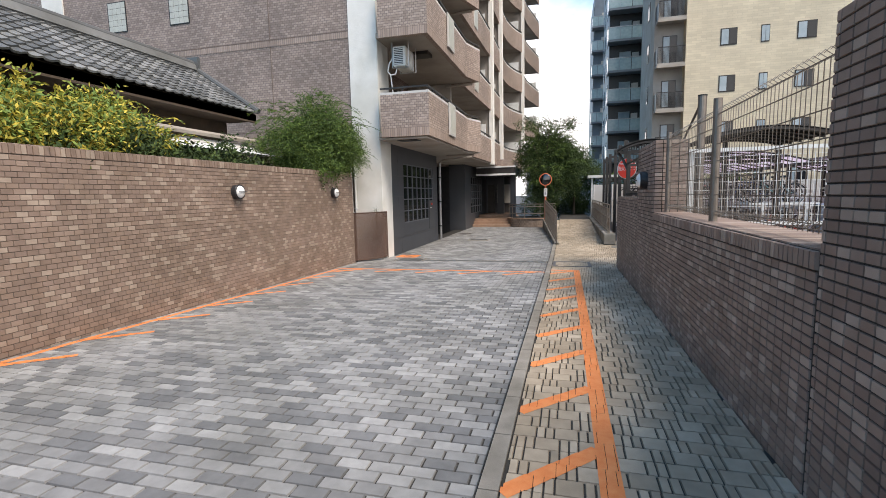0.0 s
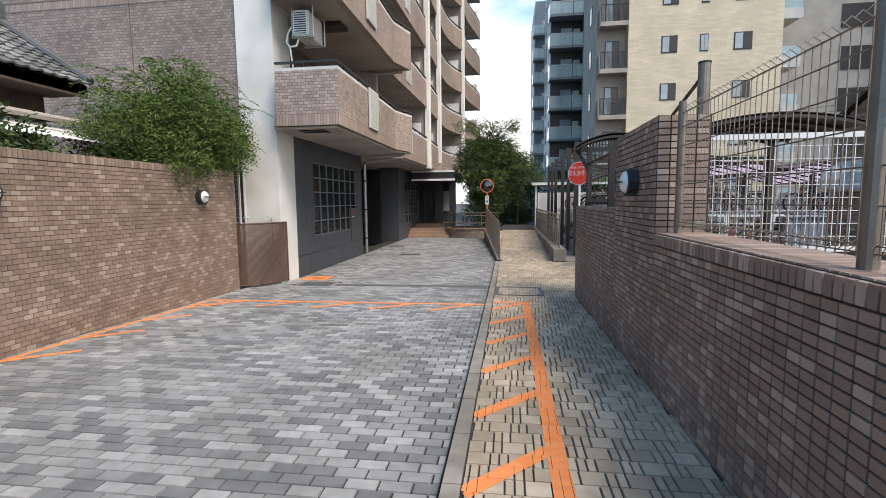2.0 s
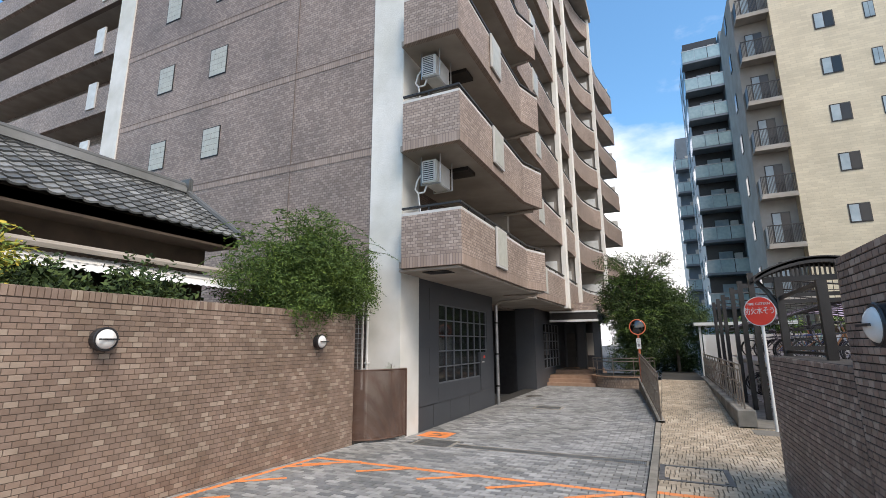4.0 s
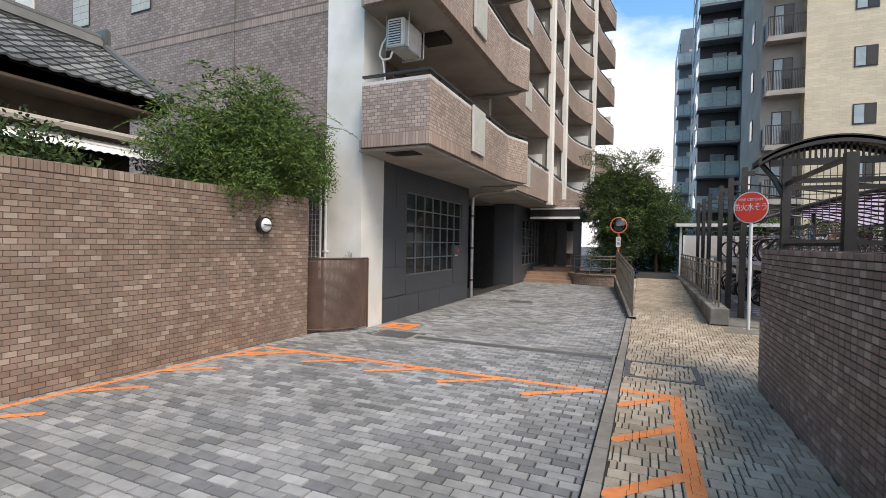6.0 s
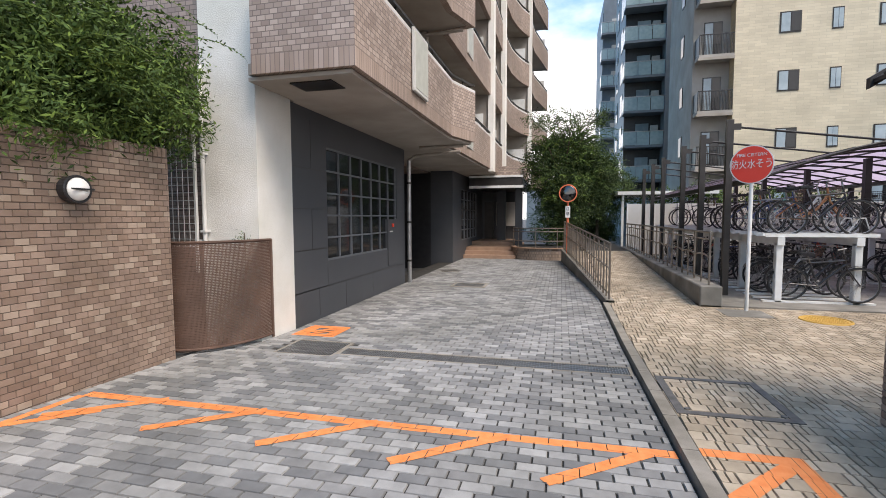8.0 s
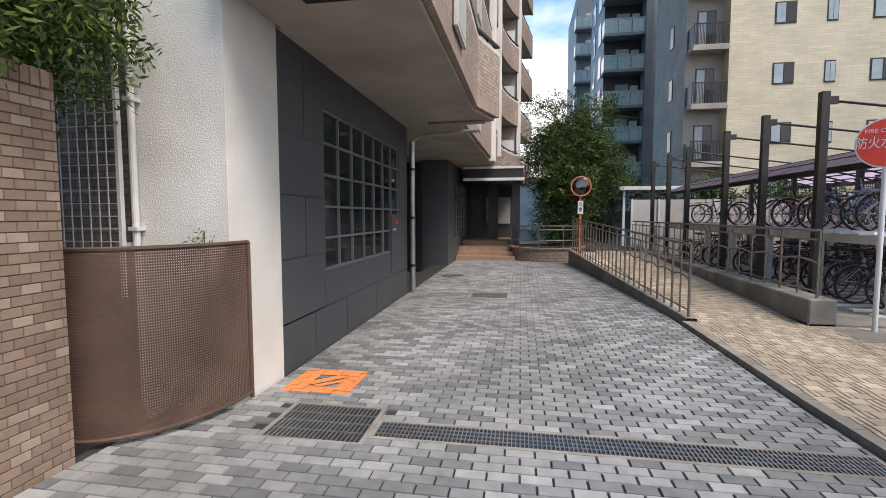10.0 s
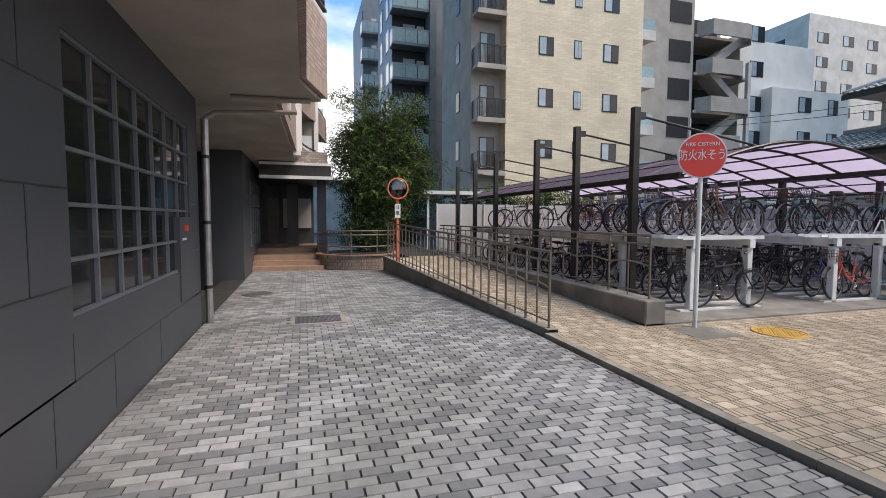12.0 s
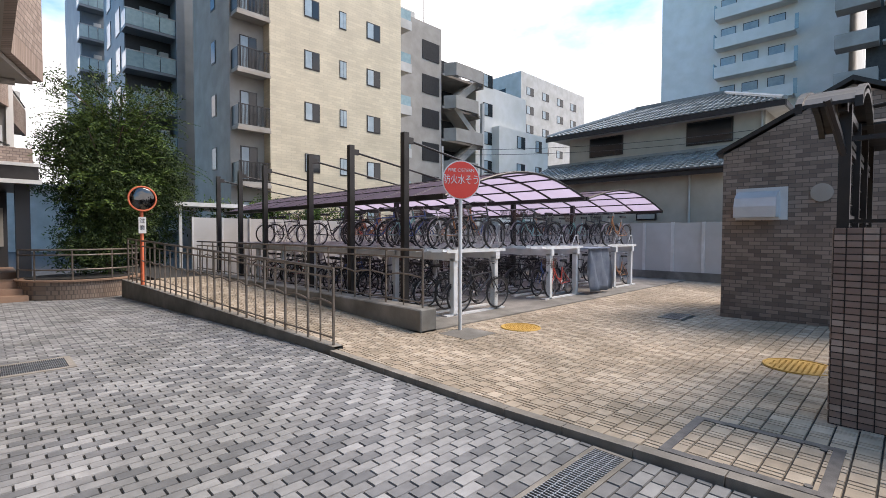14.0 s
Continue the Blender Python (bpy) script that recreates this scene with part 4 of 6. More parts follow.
leaves("crown", sg, cl, 24000, 0.08, M_DLEAF, 0.1, 9, 0.45)
stems("branches", (-6.5, 6.0, -0.6), cl[:8], sg)

tree = thing("tree", "bushy green tree with thin drooping branches in a round planter", "tree")
b = bmesh.new()
tube(b, (-1.2, 27.3, 0.0), (-1.15, 27.3, 1.6), 0.11, 10, 0.08)
tube(b, (-1.15, 27.3, 1.6), (-1.0, 27.2, 4.0), 0.08, 8, 0.03)
for i in range(9):
    a = i * 0.7
    tube(b, (-1.15, 27.3, 1.2 + 0.25 * i), (-1.15 + 1.2 * math.cos(a), 27.3 + 1.0 * math.sin(a), 2.0 + 0.35 * i), 0.035, 6, 0.012)
for i in range(9):
    a = i * 2.4
    path_tube(b, [(-1.0, 27.2, 3.8), (-1.0 + 0.6 * math.cos(a), 27.2 + 0.5 * math.sin(a), 4.8), (-1.0 + 1.4 * math.cos(a), 27.2 + 0.9 * math.sin(a), 5.5)], 0.01, 5)
part("trunk", b, M_BARK, tree)
cl = clumps((-0.95, 27.5, 3.0), (1.45, 1.25, 1.65), 60, 11, (0.3, 0.65)) + [(-1.9, 26.8, 0.8, 0.55), (-1.0, 27.0, 1.2, 0.6), (-1.8, 27.0, 1.4, 0.6), (-0.7, 27.2, 1.6, 0.6), (-1.5, 27.0, 0.9, 0.55), (-1.3, 27.2, 0.6, 0.5), (-1.4, 27.1, 1.5, 0.6)]
cl += [(-1.0 + 1.3 * math.cos(i * 2.4), 27.2 + 0.9 * math.sin(i * 2.4), 5.3, 0.3) for i in range(9)]
# Darker leaf in the crown, lighter outer sprays: inner shade put into the colour.
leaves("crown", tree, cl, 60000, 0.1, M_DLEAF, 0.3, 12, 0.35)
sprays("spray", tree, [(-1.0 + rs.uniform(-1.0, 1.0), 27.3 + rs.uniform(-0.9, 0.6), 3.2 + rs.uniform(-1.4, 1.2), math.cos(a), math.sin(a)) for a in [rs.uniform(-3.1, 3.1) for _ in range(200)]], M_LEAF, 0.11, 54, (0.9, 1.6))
sprays("spray", tree, [(-1.0 + rs.uniform(-0.8, 0.8), 27.3, 4.0 + rs.uniform(-0.6, 0.4), math.cos(a), math.sin(a)) for a in [rs.uniform(-3.1, 3.1) for _ in range(80)]], M_LEAF, 0.1, 55, (1.4, 2.4), 1.8)
tree2 = thing("tree", "green tree further along the path", "tree")
part("trunk", tube(bmesh.new(), (0.5, 31.5, -0.5), (0.5, 31.5, 3.0), 0.09, 8, 0.05), M_BARK, tree2)
cl = clumps((0.3, 31.5, 2.9), (1.5, 1.3, 1.8), 34, 21, (0.4, 0.7))
cl += clumps((-0.2, 33.0, 0.6), (1.6, 0.6, 0.7), 18, 24, (0.4, 0.6))
leaves("crown", tree2, cl, 36000, 0.12, M_DLEAF, 0.3, 22, 0.35)
hedge = thing("hedge", "green shrubs above the white fence at the yard's end", "shrub")
cl = clumps((6.5, 31.0, 2.0), (5.0, 0.5, 0.5), 40, 31, (0.3, 0.55))
leaves("crown", hedge, cl, 9000, 0.12, M_LEAF, 0.1, 32, 0.45)
stems("branches", (6.5, 31.0, -0.6), cl[:12], hedge, 0.02)
weed = thing("weed", "small green weed growing behind the screen", "plant")
leaves("crown", weed, [(-5.3, 12.62, 1.1, 0.05)], 63, 0.035, M_LEAF, 0, 41, 0.25)
part("stalk", tube(bmesh.new(), (-5.32, 12.64, 0.55), (-5.3, 12.62, 1.15), 0.006, 5), M_BARK, weed)

# ---- old tiled house behind the west wall ----
def tiled_roof(parent, p0, along, up, nx, ny, mat, name="roof_tile", wave=0.03, hip=(0.0, 0.0)):
    """Rows of overlapping curved tiles. along, up: vectors of the whole roof plane; hip: how far its two ends draw in towards the ridge."""
    p0, along, up = Vector(p0), Vector(along), Vector(up)
    nrm = along.cross(up).normalized()
    if nrm.z < 0:
        nrm = -nrm
    vs, fs = [], []
    prof = ((0, 0.35), (0.2, 0.0), (0.5, 0.1), (0.75, 0.8), (0.9, 1.0), (1.0, 0.35))
    for j in range(ny):
        for i in range(nx):
            if not hip[0] * (j + 0.5) / ny <= (i + 0.5) / nx <= 1 - hip[1] * (j + 0.5) / ny:
                continue
            k = len(vs)
            for s, lift in ((-0.06, wave * 1.1), (1.0, 0.0)):
                for a, h in prof:
                    vs.append(p0 + along * ((i + a) / nx) + up * ((j + s) / ny) + nrm * (wave * h + lift))
            m = len(prof)
            for q in range(m - 1):
                fs.append((k + q, k + q + 1, k + m + q + 1, k + m + q))
            k2 = len(vs)
            for a, h in prof:
                vs.append(p0 + along * ((i + a) / nx) + up * ((j - 0.06) / ny) + nrm * (wave * h))
            for q in range(m - 1):
                fs.append((k2 + q, k2 + q + 1, k + q + 1, k + q))
    return raw(name, vs, fs, mat, parent, "stuff", "rows of curved roof tiles")


old = thing("old_house", "old timber house with grey clay tile roof behind the wall", "house")
part("wall", boxed(-12, -6, -0.6, -8.3, 10.3, 3.7), M_WOOD, old, "dark weathered timber wall")
part("eave", boxed(-8.3, -6, 3.42, -7.5, 10.4, 3.5), M_WOOD, old)
part("fascia", boxed(-7.56, -6, 3.38, -7.5, 10.4, 3.58), M_WOOD, old)
b = bmesh.new()
section = ((-7.5, 3.5), (-7.5, 3.58), (-9.25, 4.74), (-12.5, 2.7), (-12.5, 2.6), (-9.25, 4.62))
v = [[b.verts.new((x, y, z)) for x, z in section] for y in (-6, 10.4)]
for i in range(6):
    b.faces.new((v[0][i], v[0][(i + 1) % 6], v[1][(i + 1) % 6], v[1][i]))
b.faces.new((v[1][0], v[1][1], v[1][2], v[1][5]))
b.faces.new((v[1][2], v[1][3], v[1][4], v[1][5]))
part("roof", b, M_WOOD, old)
tiled_roof(old, (-7.45, -6, 3.6), (0, 16.4, 0), (-1.8, 0, 1.19), 76, 11, M_ROOFTILE)
part("ridge", boxed(-9.42, -6, 4.74, -9.08, 10.35, 4.93, bevel=0.04), M_ROOFTILE, old, "grey tile ridge")
part("ridge_cap", tube(bmesh.new(), (-9.25, -6, 4.95), (-9.25, 10.38, 4.95), 0.09, 10), M_ROOFTILE, old)
part("ridge_end", boxed(-9.45, 10.35, 4.7, -9.05, 10.45, 5.12, bevel=0.03), M_ROOFTILE, old, "grey ornamental ridge end tile")
part("verge", tube(bmesh.new(), (-7.42, 10.4, 3.66), (-9.2, 10.4, 4.84), 0.07, 8), M_ROOFTILE, old)
part("gable_wall", boxed(-9.4, 10.2, 3.4, -9.1, 10.3, 4.55), M_WOOD, old)
aw = thing("awning", "white corrugated lean-to awning under the eaves", "awning")
b = bmesh.new()
for i in range(40):
    yy = 6.0 + i * 0.11
    v = [b.verts.new(p) for p in ((-6.75, yy, 2.5), (-6.75, yy + 0.055, 2.52), (-8.3, yy + 0.055, 2.95), (-8.3, yy, 2.93))]
    v2 = [b.verts.new(p) for p in ((-6.75, yy + 0.055, 2.52), (-6.75, yy + 0.11, 2.5), (-8.3, yy + 0.11, 2.93), (-8.3, yy + 0.055, 2.95))]
    b.faces.new(v)
    b.faces.new(v2)
part("sheet", b, M_WMETAL, aw)
part("gutter", tube(bmesh.new(), (-7.4, 2.5, 2.9), (-7.4, 10.2, 2.9), 0.055, 8), M_SOFFIT, aw, "brown gutter")
for yy in (6.2, 8.2, 10.2):
    part("post", tube(bmesh.new(), (-6.9, yy, -0.6), (-6.9, yy, 2.55), 0.03, 6), M_DARK, aw)
    part("gutter_bracket", tube(bmesh.new(), (-7.4, yy, 2.9), (-8.35, yy, 3.0), 0.02, 6), M_DARK, aw)

# ---- entrance steps, planter, canopy ----
steps = thing("entrance_steps", "three terracotta tiled steps up to the entrance porch", "steps", kind="structure")
g0 = ground_z(20)
for i in range(3):
    part("step", boxed(-5.15, 26.2 + 0.33 * i, -0.6, -3.0, 31, g0 + 0.145 * (i + 1) - 0.002 * (2 - i), bevel=0.01), M_STEP, steps)
part("porch", boxed(-5.15, 28.2, 0.0, -3.1, 31, g0 + 0.6), M_STEP, steps)
pl = thing("planter", "round raised planter of small brown tiles", "planter", kind="structure")
pts = [(-1.85 + 1.35 * math.cos(a), 27.0 + 1.25 * math.sin(a)) for a in [2 * math.pi * i / 28 for i in range(28)]]
part("wall", prism(bmesh.new(), pts, -0.6, g0 + 0.45), tile_material("planter tile", (0.23, 0.165, 0.125), (0.33, 0.25, 0.19), (0.15, 0.115, 0.095), 0.06, 0.11, 0.008), pl)
part("coping", prism(bmesh.new(), [(-1.85 + 1.4 * math.cos(a), 27.0 + 1.3 * math.sin(a)) for a in [2 * math.pi * i / 28 for i in range(28)]], g0 + 0.45, g0 + 0.49), M_STEP, pl)
part("soil", prism(bmesh.new(), [(-1.85 + 1.2 * math.cos(a), 27.0 + 1.1 * math.sin(a)) for a in [2 * math.pi * i / 28 for i in range(28)]], g0 + 0.44, g0 + 0.51), M_JOINT, pl)
prl = thing("planter_railing", "bronze tube railing round the planter", "railing")
arcp = [(-1.85 + 1.3 * math.cos(a), 27.0 + 1.2 * math.sin(a)) for a in [math.radians(180 + 200 * i / 16) for i in range(17)]]
for z in (g0 + 0.75, g0 + 1.12, g0 + 1.25):
    part("rail", path_tube(bmesh.new(), [(x, y, z) for x, y in arcp], 0.02, 6), M_RAIL, prl)
for x, y in arcp[::3]:
    part("post", tube(bmesh.new(), (x, y, g0 + 0.49), (x, y, g0 + 1.25), 0.02, 6), M_RAIL, prl)
can = thing("entrance_canopy", "flat dark entrance canopy with white edges on a column", "canopy", kind="structure")
part("slab", boxed(-4.9, 26.3, 2.6, -2.75, 31, 2.95), M_DARK, can)
part("edge", boxed(-4.9, 26.22, 2.52, -2.7, 26.3, 2.62), M_WMETAL, can)
part("upper_edge", boxed(-4.9, 26.25, 2.95, -2.72, 26.4, 3.03), M_WMETAL, can)
part("column", boxed(-3.15, 27.6, -0.6, -2.85, 27.9, 2.6), M_GREY, can)
part("porch_roof", boxed(-4.3, 26.4, 3.03, -2.85, 31, 3.4), M_PARAPET, can)

# ---- ramp wall and railing ----
rampw = thing("ramp_wall", "low tapering concrete ramp kerb under the railing", "ramp wall", kind="structure")
def ramp_x(y):
    return -0.3 - 0.7 * max(0, (y - 16.6)) / 7.6
b = bmesh.new()
ys = [16.6 + 9.0 * i / 9 for i in range(10)]
for y0, y1 in zip(ys, ys[1:]):
    q = []
    for y in (y0, y1):
        x = ramp_x(y)
        q.append([b.verts.new(p) for p in ((x - 0.07, y, -0.6), (x + 0.08, y, -0.6), (x + 0.08, y, path_z(y) + 0.05), (x - 0.07, y, path_z(y) + 0.05))])
    for i in range(4):
        b.faces.new((q[0][i], q[0][(i + 1) % 4], q[1][(i + 1) % 4], q[1][i]))
part("kerb", b, M_CONC, rampw)
b = bmesh.new()
for y0, y1 in zip(ys, ys[1:]):
    v = [b.verts.new(p) for p in ((ramp_x(y0) + 0.07, y0, path_z(y0) - 0.015), (-0.3, y0, path_z(y0) - 0.015), (-0.3, y1, path_z(y1) - 0.015), (ramp_x(y1) + 0.07, y1, path_z(y1) - 0.015))]
    b.faces.new(v)
part("infill", b, M_BEIGE, rampw)


def railing(line, hgt, name, label, spacing=0.3, wavy=True):
    """line: function s -> (x, y, z foot) with s in metres up to its length."""
    f, L = line
    g = thing(name, label, "railing")
    n = int(L / spacing)
    top, low, mid = [], [], []
    for i in range(n + 1):
        s = L * i / n
        x, y, z = f(s)
        top.append((x, y, z + hgt))
        low.append((x, y, z + hgt - 0.13))
        part("post", tube(bmesh.new(), (x, y, z), (x, y, z + (hgt if i % 2 == 0 else hgt - 0.13)), 0.02 if i % 2 == 0 else 0.014, 6), M_RAIL, g)
        if i < n:
            for j in range(6):
                x, y, z = f(L * (i + j / 6) / n)
                dip = 0.05 * math.sin(math.pi * ((i % 2) + j / 6) / 2)
                mid.append((x, y, z + hgt * 0.52 + dip))
    part("top_rail", path_tube(bmesh.new(), top, 0.022, 8), M_RAIL, g)
    part("second_rail", path_tube(bmesh.new(), low, 0.016, 6), M_RAIL, g)
    part("middle_rail", path_tube(bmesh.new(), mid, 0.016, 6), M_RAIL, g)
    x, y, z = f(0)
    part("bottom_rail", path_tube(bmesh.new(), [(p[0], p[1], p[2] - hgt + 0.1) for p in top], 0.014, 6), M_RAIL, g)
    return g


railing((lambda s: (ramp_x(16.7 + s), 16.7 + s, path_z(16.7 + s) + 0.05), 8.6), 1.08, "ramp_railing", "bronze tube railing along the ramp")
curbw = thing("parking_kerb", "rough concrete upstand along the bicycle park", "kerb wall", kind="structure")
b = bmesh.new()
box(b, 1.25, 16.6, -0.6, 1.62, 28.5, 0.08)
bmesh.ops.bevel(b, geom=b.edges[:], offset=0.02, segments=1, affect="EDGES")
part("upstand", b, M_CONC, curbw)
railing((lambda s: (1.43, 16.75 + s, 0.07), 11.4), 0.98, "parking_railing", "bronze tube railing on the concrete upstand", 0.48)

posts = [(2.05, 17.95), (2.05, 19.8), (2.05, 21.6), (2.05, 24.2), (2.05, 26.0), (2.05, 27.9)]
for x, y in posts:
    g = thing("steel_post", "tall dark steel post with a slanting tie bar", "post", "tall dark posts")
    part("shaft", boxed(x - 0.06, y - 0.06, -0.3, x + 0.06, y + 0.06, 3.28), M_DARK, g)
    part("tie_bar", tube(bmesh.new(), (x, y, 3.15), (x + 3.0, y, 2.72), 0.022, 6), M_DARK, g)
    part("lug", boxed(x + 0.06, y - 0.03, 3.08, x + 0.2, y + 0.03, 3.2), M_DARK, g)


# ---- bicycle park roofs ----
def arched_roof(x0, x1, zl, za, zr, y0, y1, label):
    g = thing("cycle_shelter_roof", label, "shelter roof", "bicycle shelter roofs")
    n = 14
    ptsr = []
    for i in range(n + 1):
        t = i / n
        z = zl + (zr - zl) * t + (za - (zl + zr) / 2) * math.sin(math.pi * t)
        ptsr.append((x0 + (x1 - x0) * t, z))
    ribs = int((y1 - y0) / 0.95)
    pane_y = [y0 + (y1 - y0) * i / ribs for i in range(ribs + 1)]
    for j in range(ribs):
        b = bmesh.new()
        for (xa, z0), (xb, z1) in zip(ptsr, ptsr[1:]):
            v = [b.verts.new(p) for p in ((xa, pane_y[j], z0), (xb, pane_y[j], z1), (xb, pane_y[j + 1], z1), (xa, pane_y[j + 1], z0))]
            b.faces.new(v)
        part("panel", b, M_ROOFPANE, g)
    for yy in pane_y:
        b = bmesh.new()
        for (xa, z0), (xb, z1) in zip(ptsr, ptsr[1:]):
            tube(b, (xa, yy, z0 - 0.02), (xb, yy, z1 - 0.02), 0.028, 6, caps=False)
        part("rib", b, M_DARK, g)
    for i in range(0, n + 1, 2):
        b = boxed(ptsr[i][0] - 0.015, y0, ptsr[i][1] - 0.03, ptsr[i][0] + 0.015, y1, ptsr[i][1] + 0.012)
        part("purlin", b, M_DARK, g)
    for x, z in (ptsr[0], ptsr[-1]):
        part("gutter", boxed(x - 0.05, y0, z - 0.08, x + 0.05, y1, z + 0.02), M_DARK, g)
    return g


M_ROOFPANE = bpy.data.materials.new("lilac translucent panel")
M_ROOFPANE.use_nodes = True
_n, _l = M_ROOFPANE.node_tree.nodes, M_ROOFPANE.node_tree.links
_n.clear()
_d, _t, _x, _o = _n.new("ShaderNodeBsdfDiffuse"), _n.new("ShaderNodeBsdfTranslucent"), _n.new("ShaderNodeMixShader"), _n.new("ShaderNodeOutputMaterial")
_ns, _rp = _n.new("ShaderNodeTexNoise"), _n.new("ShaderNodeValToRGB")
_ns.inputs["Scale"].default_value = 2.0
_rp.color_ramp.elements[0].color, _rp.color_ramp.elements[1].color = (0.4, 0.33, 0.43, 1), (0.56, 0.48, 0.59, 1)
_l.new(_ns.outputs["Fac"], _rp.inputs["Fac"])
_d.inputs["Color"].default_value = (0.33, 0.27, 0.34, 1)
_l.new(_rp.outputs["Color"], _t.inputs["Color"])
_x.inputs["Fac"].default_value = 0.75
_l.new(_d.outputs[0], _x.inputs[1])
_l.new(_t.outputs[0], _x.inputs[2])
_l.new(_x.outputs[0], _o.inputs["Surface"])

arched_roof(2.3, 7.5, 2.05, 2.72, 2.3, 17.1, 28.0, "arched lilac polycarbonate bicycle shelter roof on dark ribs")
arched_roof(7.7, 12.9, 2.3, 2.66, 2.15, 17.1, 28.0, "arched lilac polycarbonate bicycle shelter roof on dark ribs")
for x in (5.3, 7.75, 11.25):
    for y in (19.6, 22.2, 25.0, 27.6):
        g = thing("shelter_post", "dark steel post under the bicycle shelter", "post", "shelter posts")
        part("shaft", boxed(x - 0.06, y - 0.06, -0.3, x + 0.06, y + 0.06, 2.35 if x > 6 else 2.6), M_DARK, g)


# ---- racks and bicycles ----
def rack(x0, x1, y, label):
    """One bay of a two-tier rack: legs, beams, two upper trays."""
    g = thing("cycle_rack", label, "bicycle rack", "two-tier bicycle racks")
    fz = -0.277
    for x in (x0 + 0.25, x1 - 0.3):
        part("leg", boxed(x - 0.06, y - 0.06, fz, x + 0.06, y + 0.06, 0.85, bevel=0.008), M_WMETAL, g)
    for x in (x0 + 0.25, x1 - 0.3):
        part("beam", boxed(x - 0.06, y - 0.1, 0.8, x + 0.06, y + 1.75, 0.95), M_WMETAL, g)
    for j in range(4):
        yy = y + 0.45 * j
        b = bmesh.new()
        box(b, x0, yy - 0.06, 0.955, x1, yy + 0.06, 0.975)
        box(b, x0, yy - 0.07, 0.955, x1, yy - 0.06, 1.02)
        box(b, x0, yy + 0.06, 0.955, x1, yy + 0.07, 1.02)
        part("upper_tray", b, M_WMETAL, g)
        b = bmesh.new()
        box(b, x0, yy - 0.06, fz, x1, yy + 0.06, fz + 0.03)
        part("lower_tray", b, M_WMETAL, g)
        b = path_tube(bmesh.new(), [(x1 - 0.5, yy, 0.98), (x1 - 0.3, yy, 1.3), (x1 - 0.2, yy, 1.3), (x1 - 0.1, yy, 0.98)], 0.012, 5)
        part("wheel_holder", b, M_WMETAL, g)
    return g


def bicycle(mat, label, basket=True, low=True):
    """A city bicycle along +x, its tyres standing on z = 0."""
    g = thing("bicycle", label, "bicycle", "parked bicycles")
    R = 0.33
    for x in (0.0, 1.08):
        w = part("wheel", ring(bmesh.new(), (x, 0, R), (0, 1, 0), R - 0.035, 0.01, 24, 5), M_CHROME, g)
        part("tyre", ring(bmesh.new(), (x, 0, R), (0, 1, 0), R - 0.02, 0.022, 24, 6), M_RUBBER, w)
        b = bmesh.new()
        for i in range(14):
            a = 2 * math.pi * i / 14
            tube(b, (x, 0.02 * (-1) ** i, R), (x + (R - 0.04) * math.cos(a), 0, R + (R - 0.04) * math.sin(a)), 0.0022, 3, caps=False)
        tube(b, (x, -0.05, R), (x, 0.05, R), 0.025, 8)
        part("spokes", b, M_CHROME, w)
        b = bmesh.new()
        for i in range(9):
            a0, a1 = math.radians(20 + 15 * i), math.radians(35 + 15 * i)
            q = [b.verts.new((x + 0.355 * math.cos(a), s, R + 0.355 * math.sin(a))) for a in (a0, a1) for s in (-0.028, 0.028)]
            b.faces.new((q[0], q[1], q[3], q[2]))
        part("mudguard", b, M_CHROME if low else M_BLACK, g)
    b = bmesh.new()
    head, seat, crank, rear = (0.86, 0, 0.78), (0.33, 0, 0.72), (0.46, 0, 0.3), (0.0, 0, R)
    if low:
        path_tube(b, [head, (0.68, 0, 0.48), (0.46, 0, 0.34)], 0.02, 8)
        path_tube(b, [(0.84, 0, 0.68), (0.62, 0, 0.44), (0.42, 0, 0.42)], 0.014, 8)
    else:
        tube(b, head, seat, 0.018, 8)
        tube(b, (0.88, 0, 0.72), crank, 0.021, 8)
    tube(b, seat, crank, 0.018, 8)
    for s in (-0.05, 0.05):
        tube(b, (0.44, s * 0.4, 0.3), (0, s, R), 0.01, 6)
        tube(b, (0.35, s * 0.4, 0.64), (0, s, R), 0.009, 6)
        path_tube(b, [(0.89, s, 0.62), (1.02, s, 0.42), (1.08, s, R)], 0.011, 6)
    tube(b, (0.9, 0, 0.6), (0.83, 0, 0.9), 0.018, 8)
    part("frame", b, mat, g)
    b = bmesh.new()
    tube(b, seat, (0.29, 0, 0.86), 0.013, 6)
    tube(b, (0.83, 0, 0.9), (0.81, 0, 1.0), 0.014, 6)
    path_tube(b, [(0.66, -0.28, 1.0), (0.78, -0.2, 1.02), (0.84, 0, 1.0), (0.78, 0.2, 1.02), (0.66, 0.28, 1.0)], 0.012, 6)
    ring(b, (0.46, 0.05, 0.3), (0, 1, 0), 0.085, 0.006, 14, 4)
    tube(b, (0.46, 0.07, 0.3), (0.56, 0.07, 0.17), 0.01, 5)
    tube(b, (0.46, -0.07, 0.3), (0.36, -0.07, 0.43), 0.01, 5)
    part("handlebar", b, M_CHROME, g)
    b = boxed(0.14, -0.09, 0.86, 0.4, 0.09, 0.92)
    bmesh.ops.scale(b, vec=(1, 0.4, 1), verts=[v for v in b.verts if v.co.x > 0.3])
    bmesh.ops.bevel(b, geom=b.edges[:], offset=0.02, segments=2, affect="EDGES")
    part("saddle", b, M_BLACK, g)
    b = bmesh.new()
    for s in (-0.05, 0.05):
        tube(b, (0.22, s, 0.7), (-0.2, s, 0.7), 0.006, 4)
        tube(b, (-0.12, s, 0.7), (0, s, R), 0.005, 4)
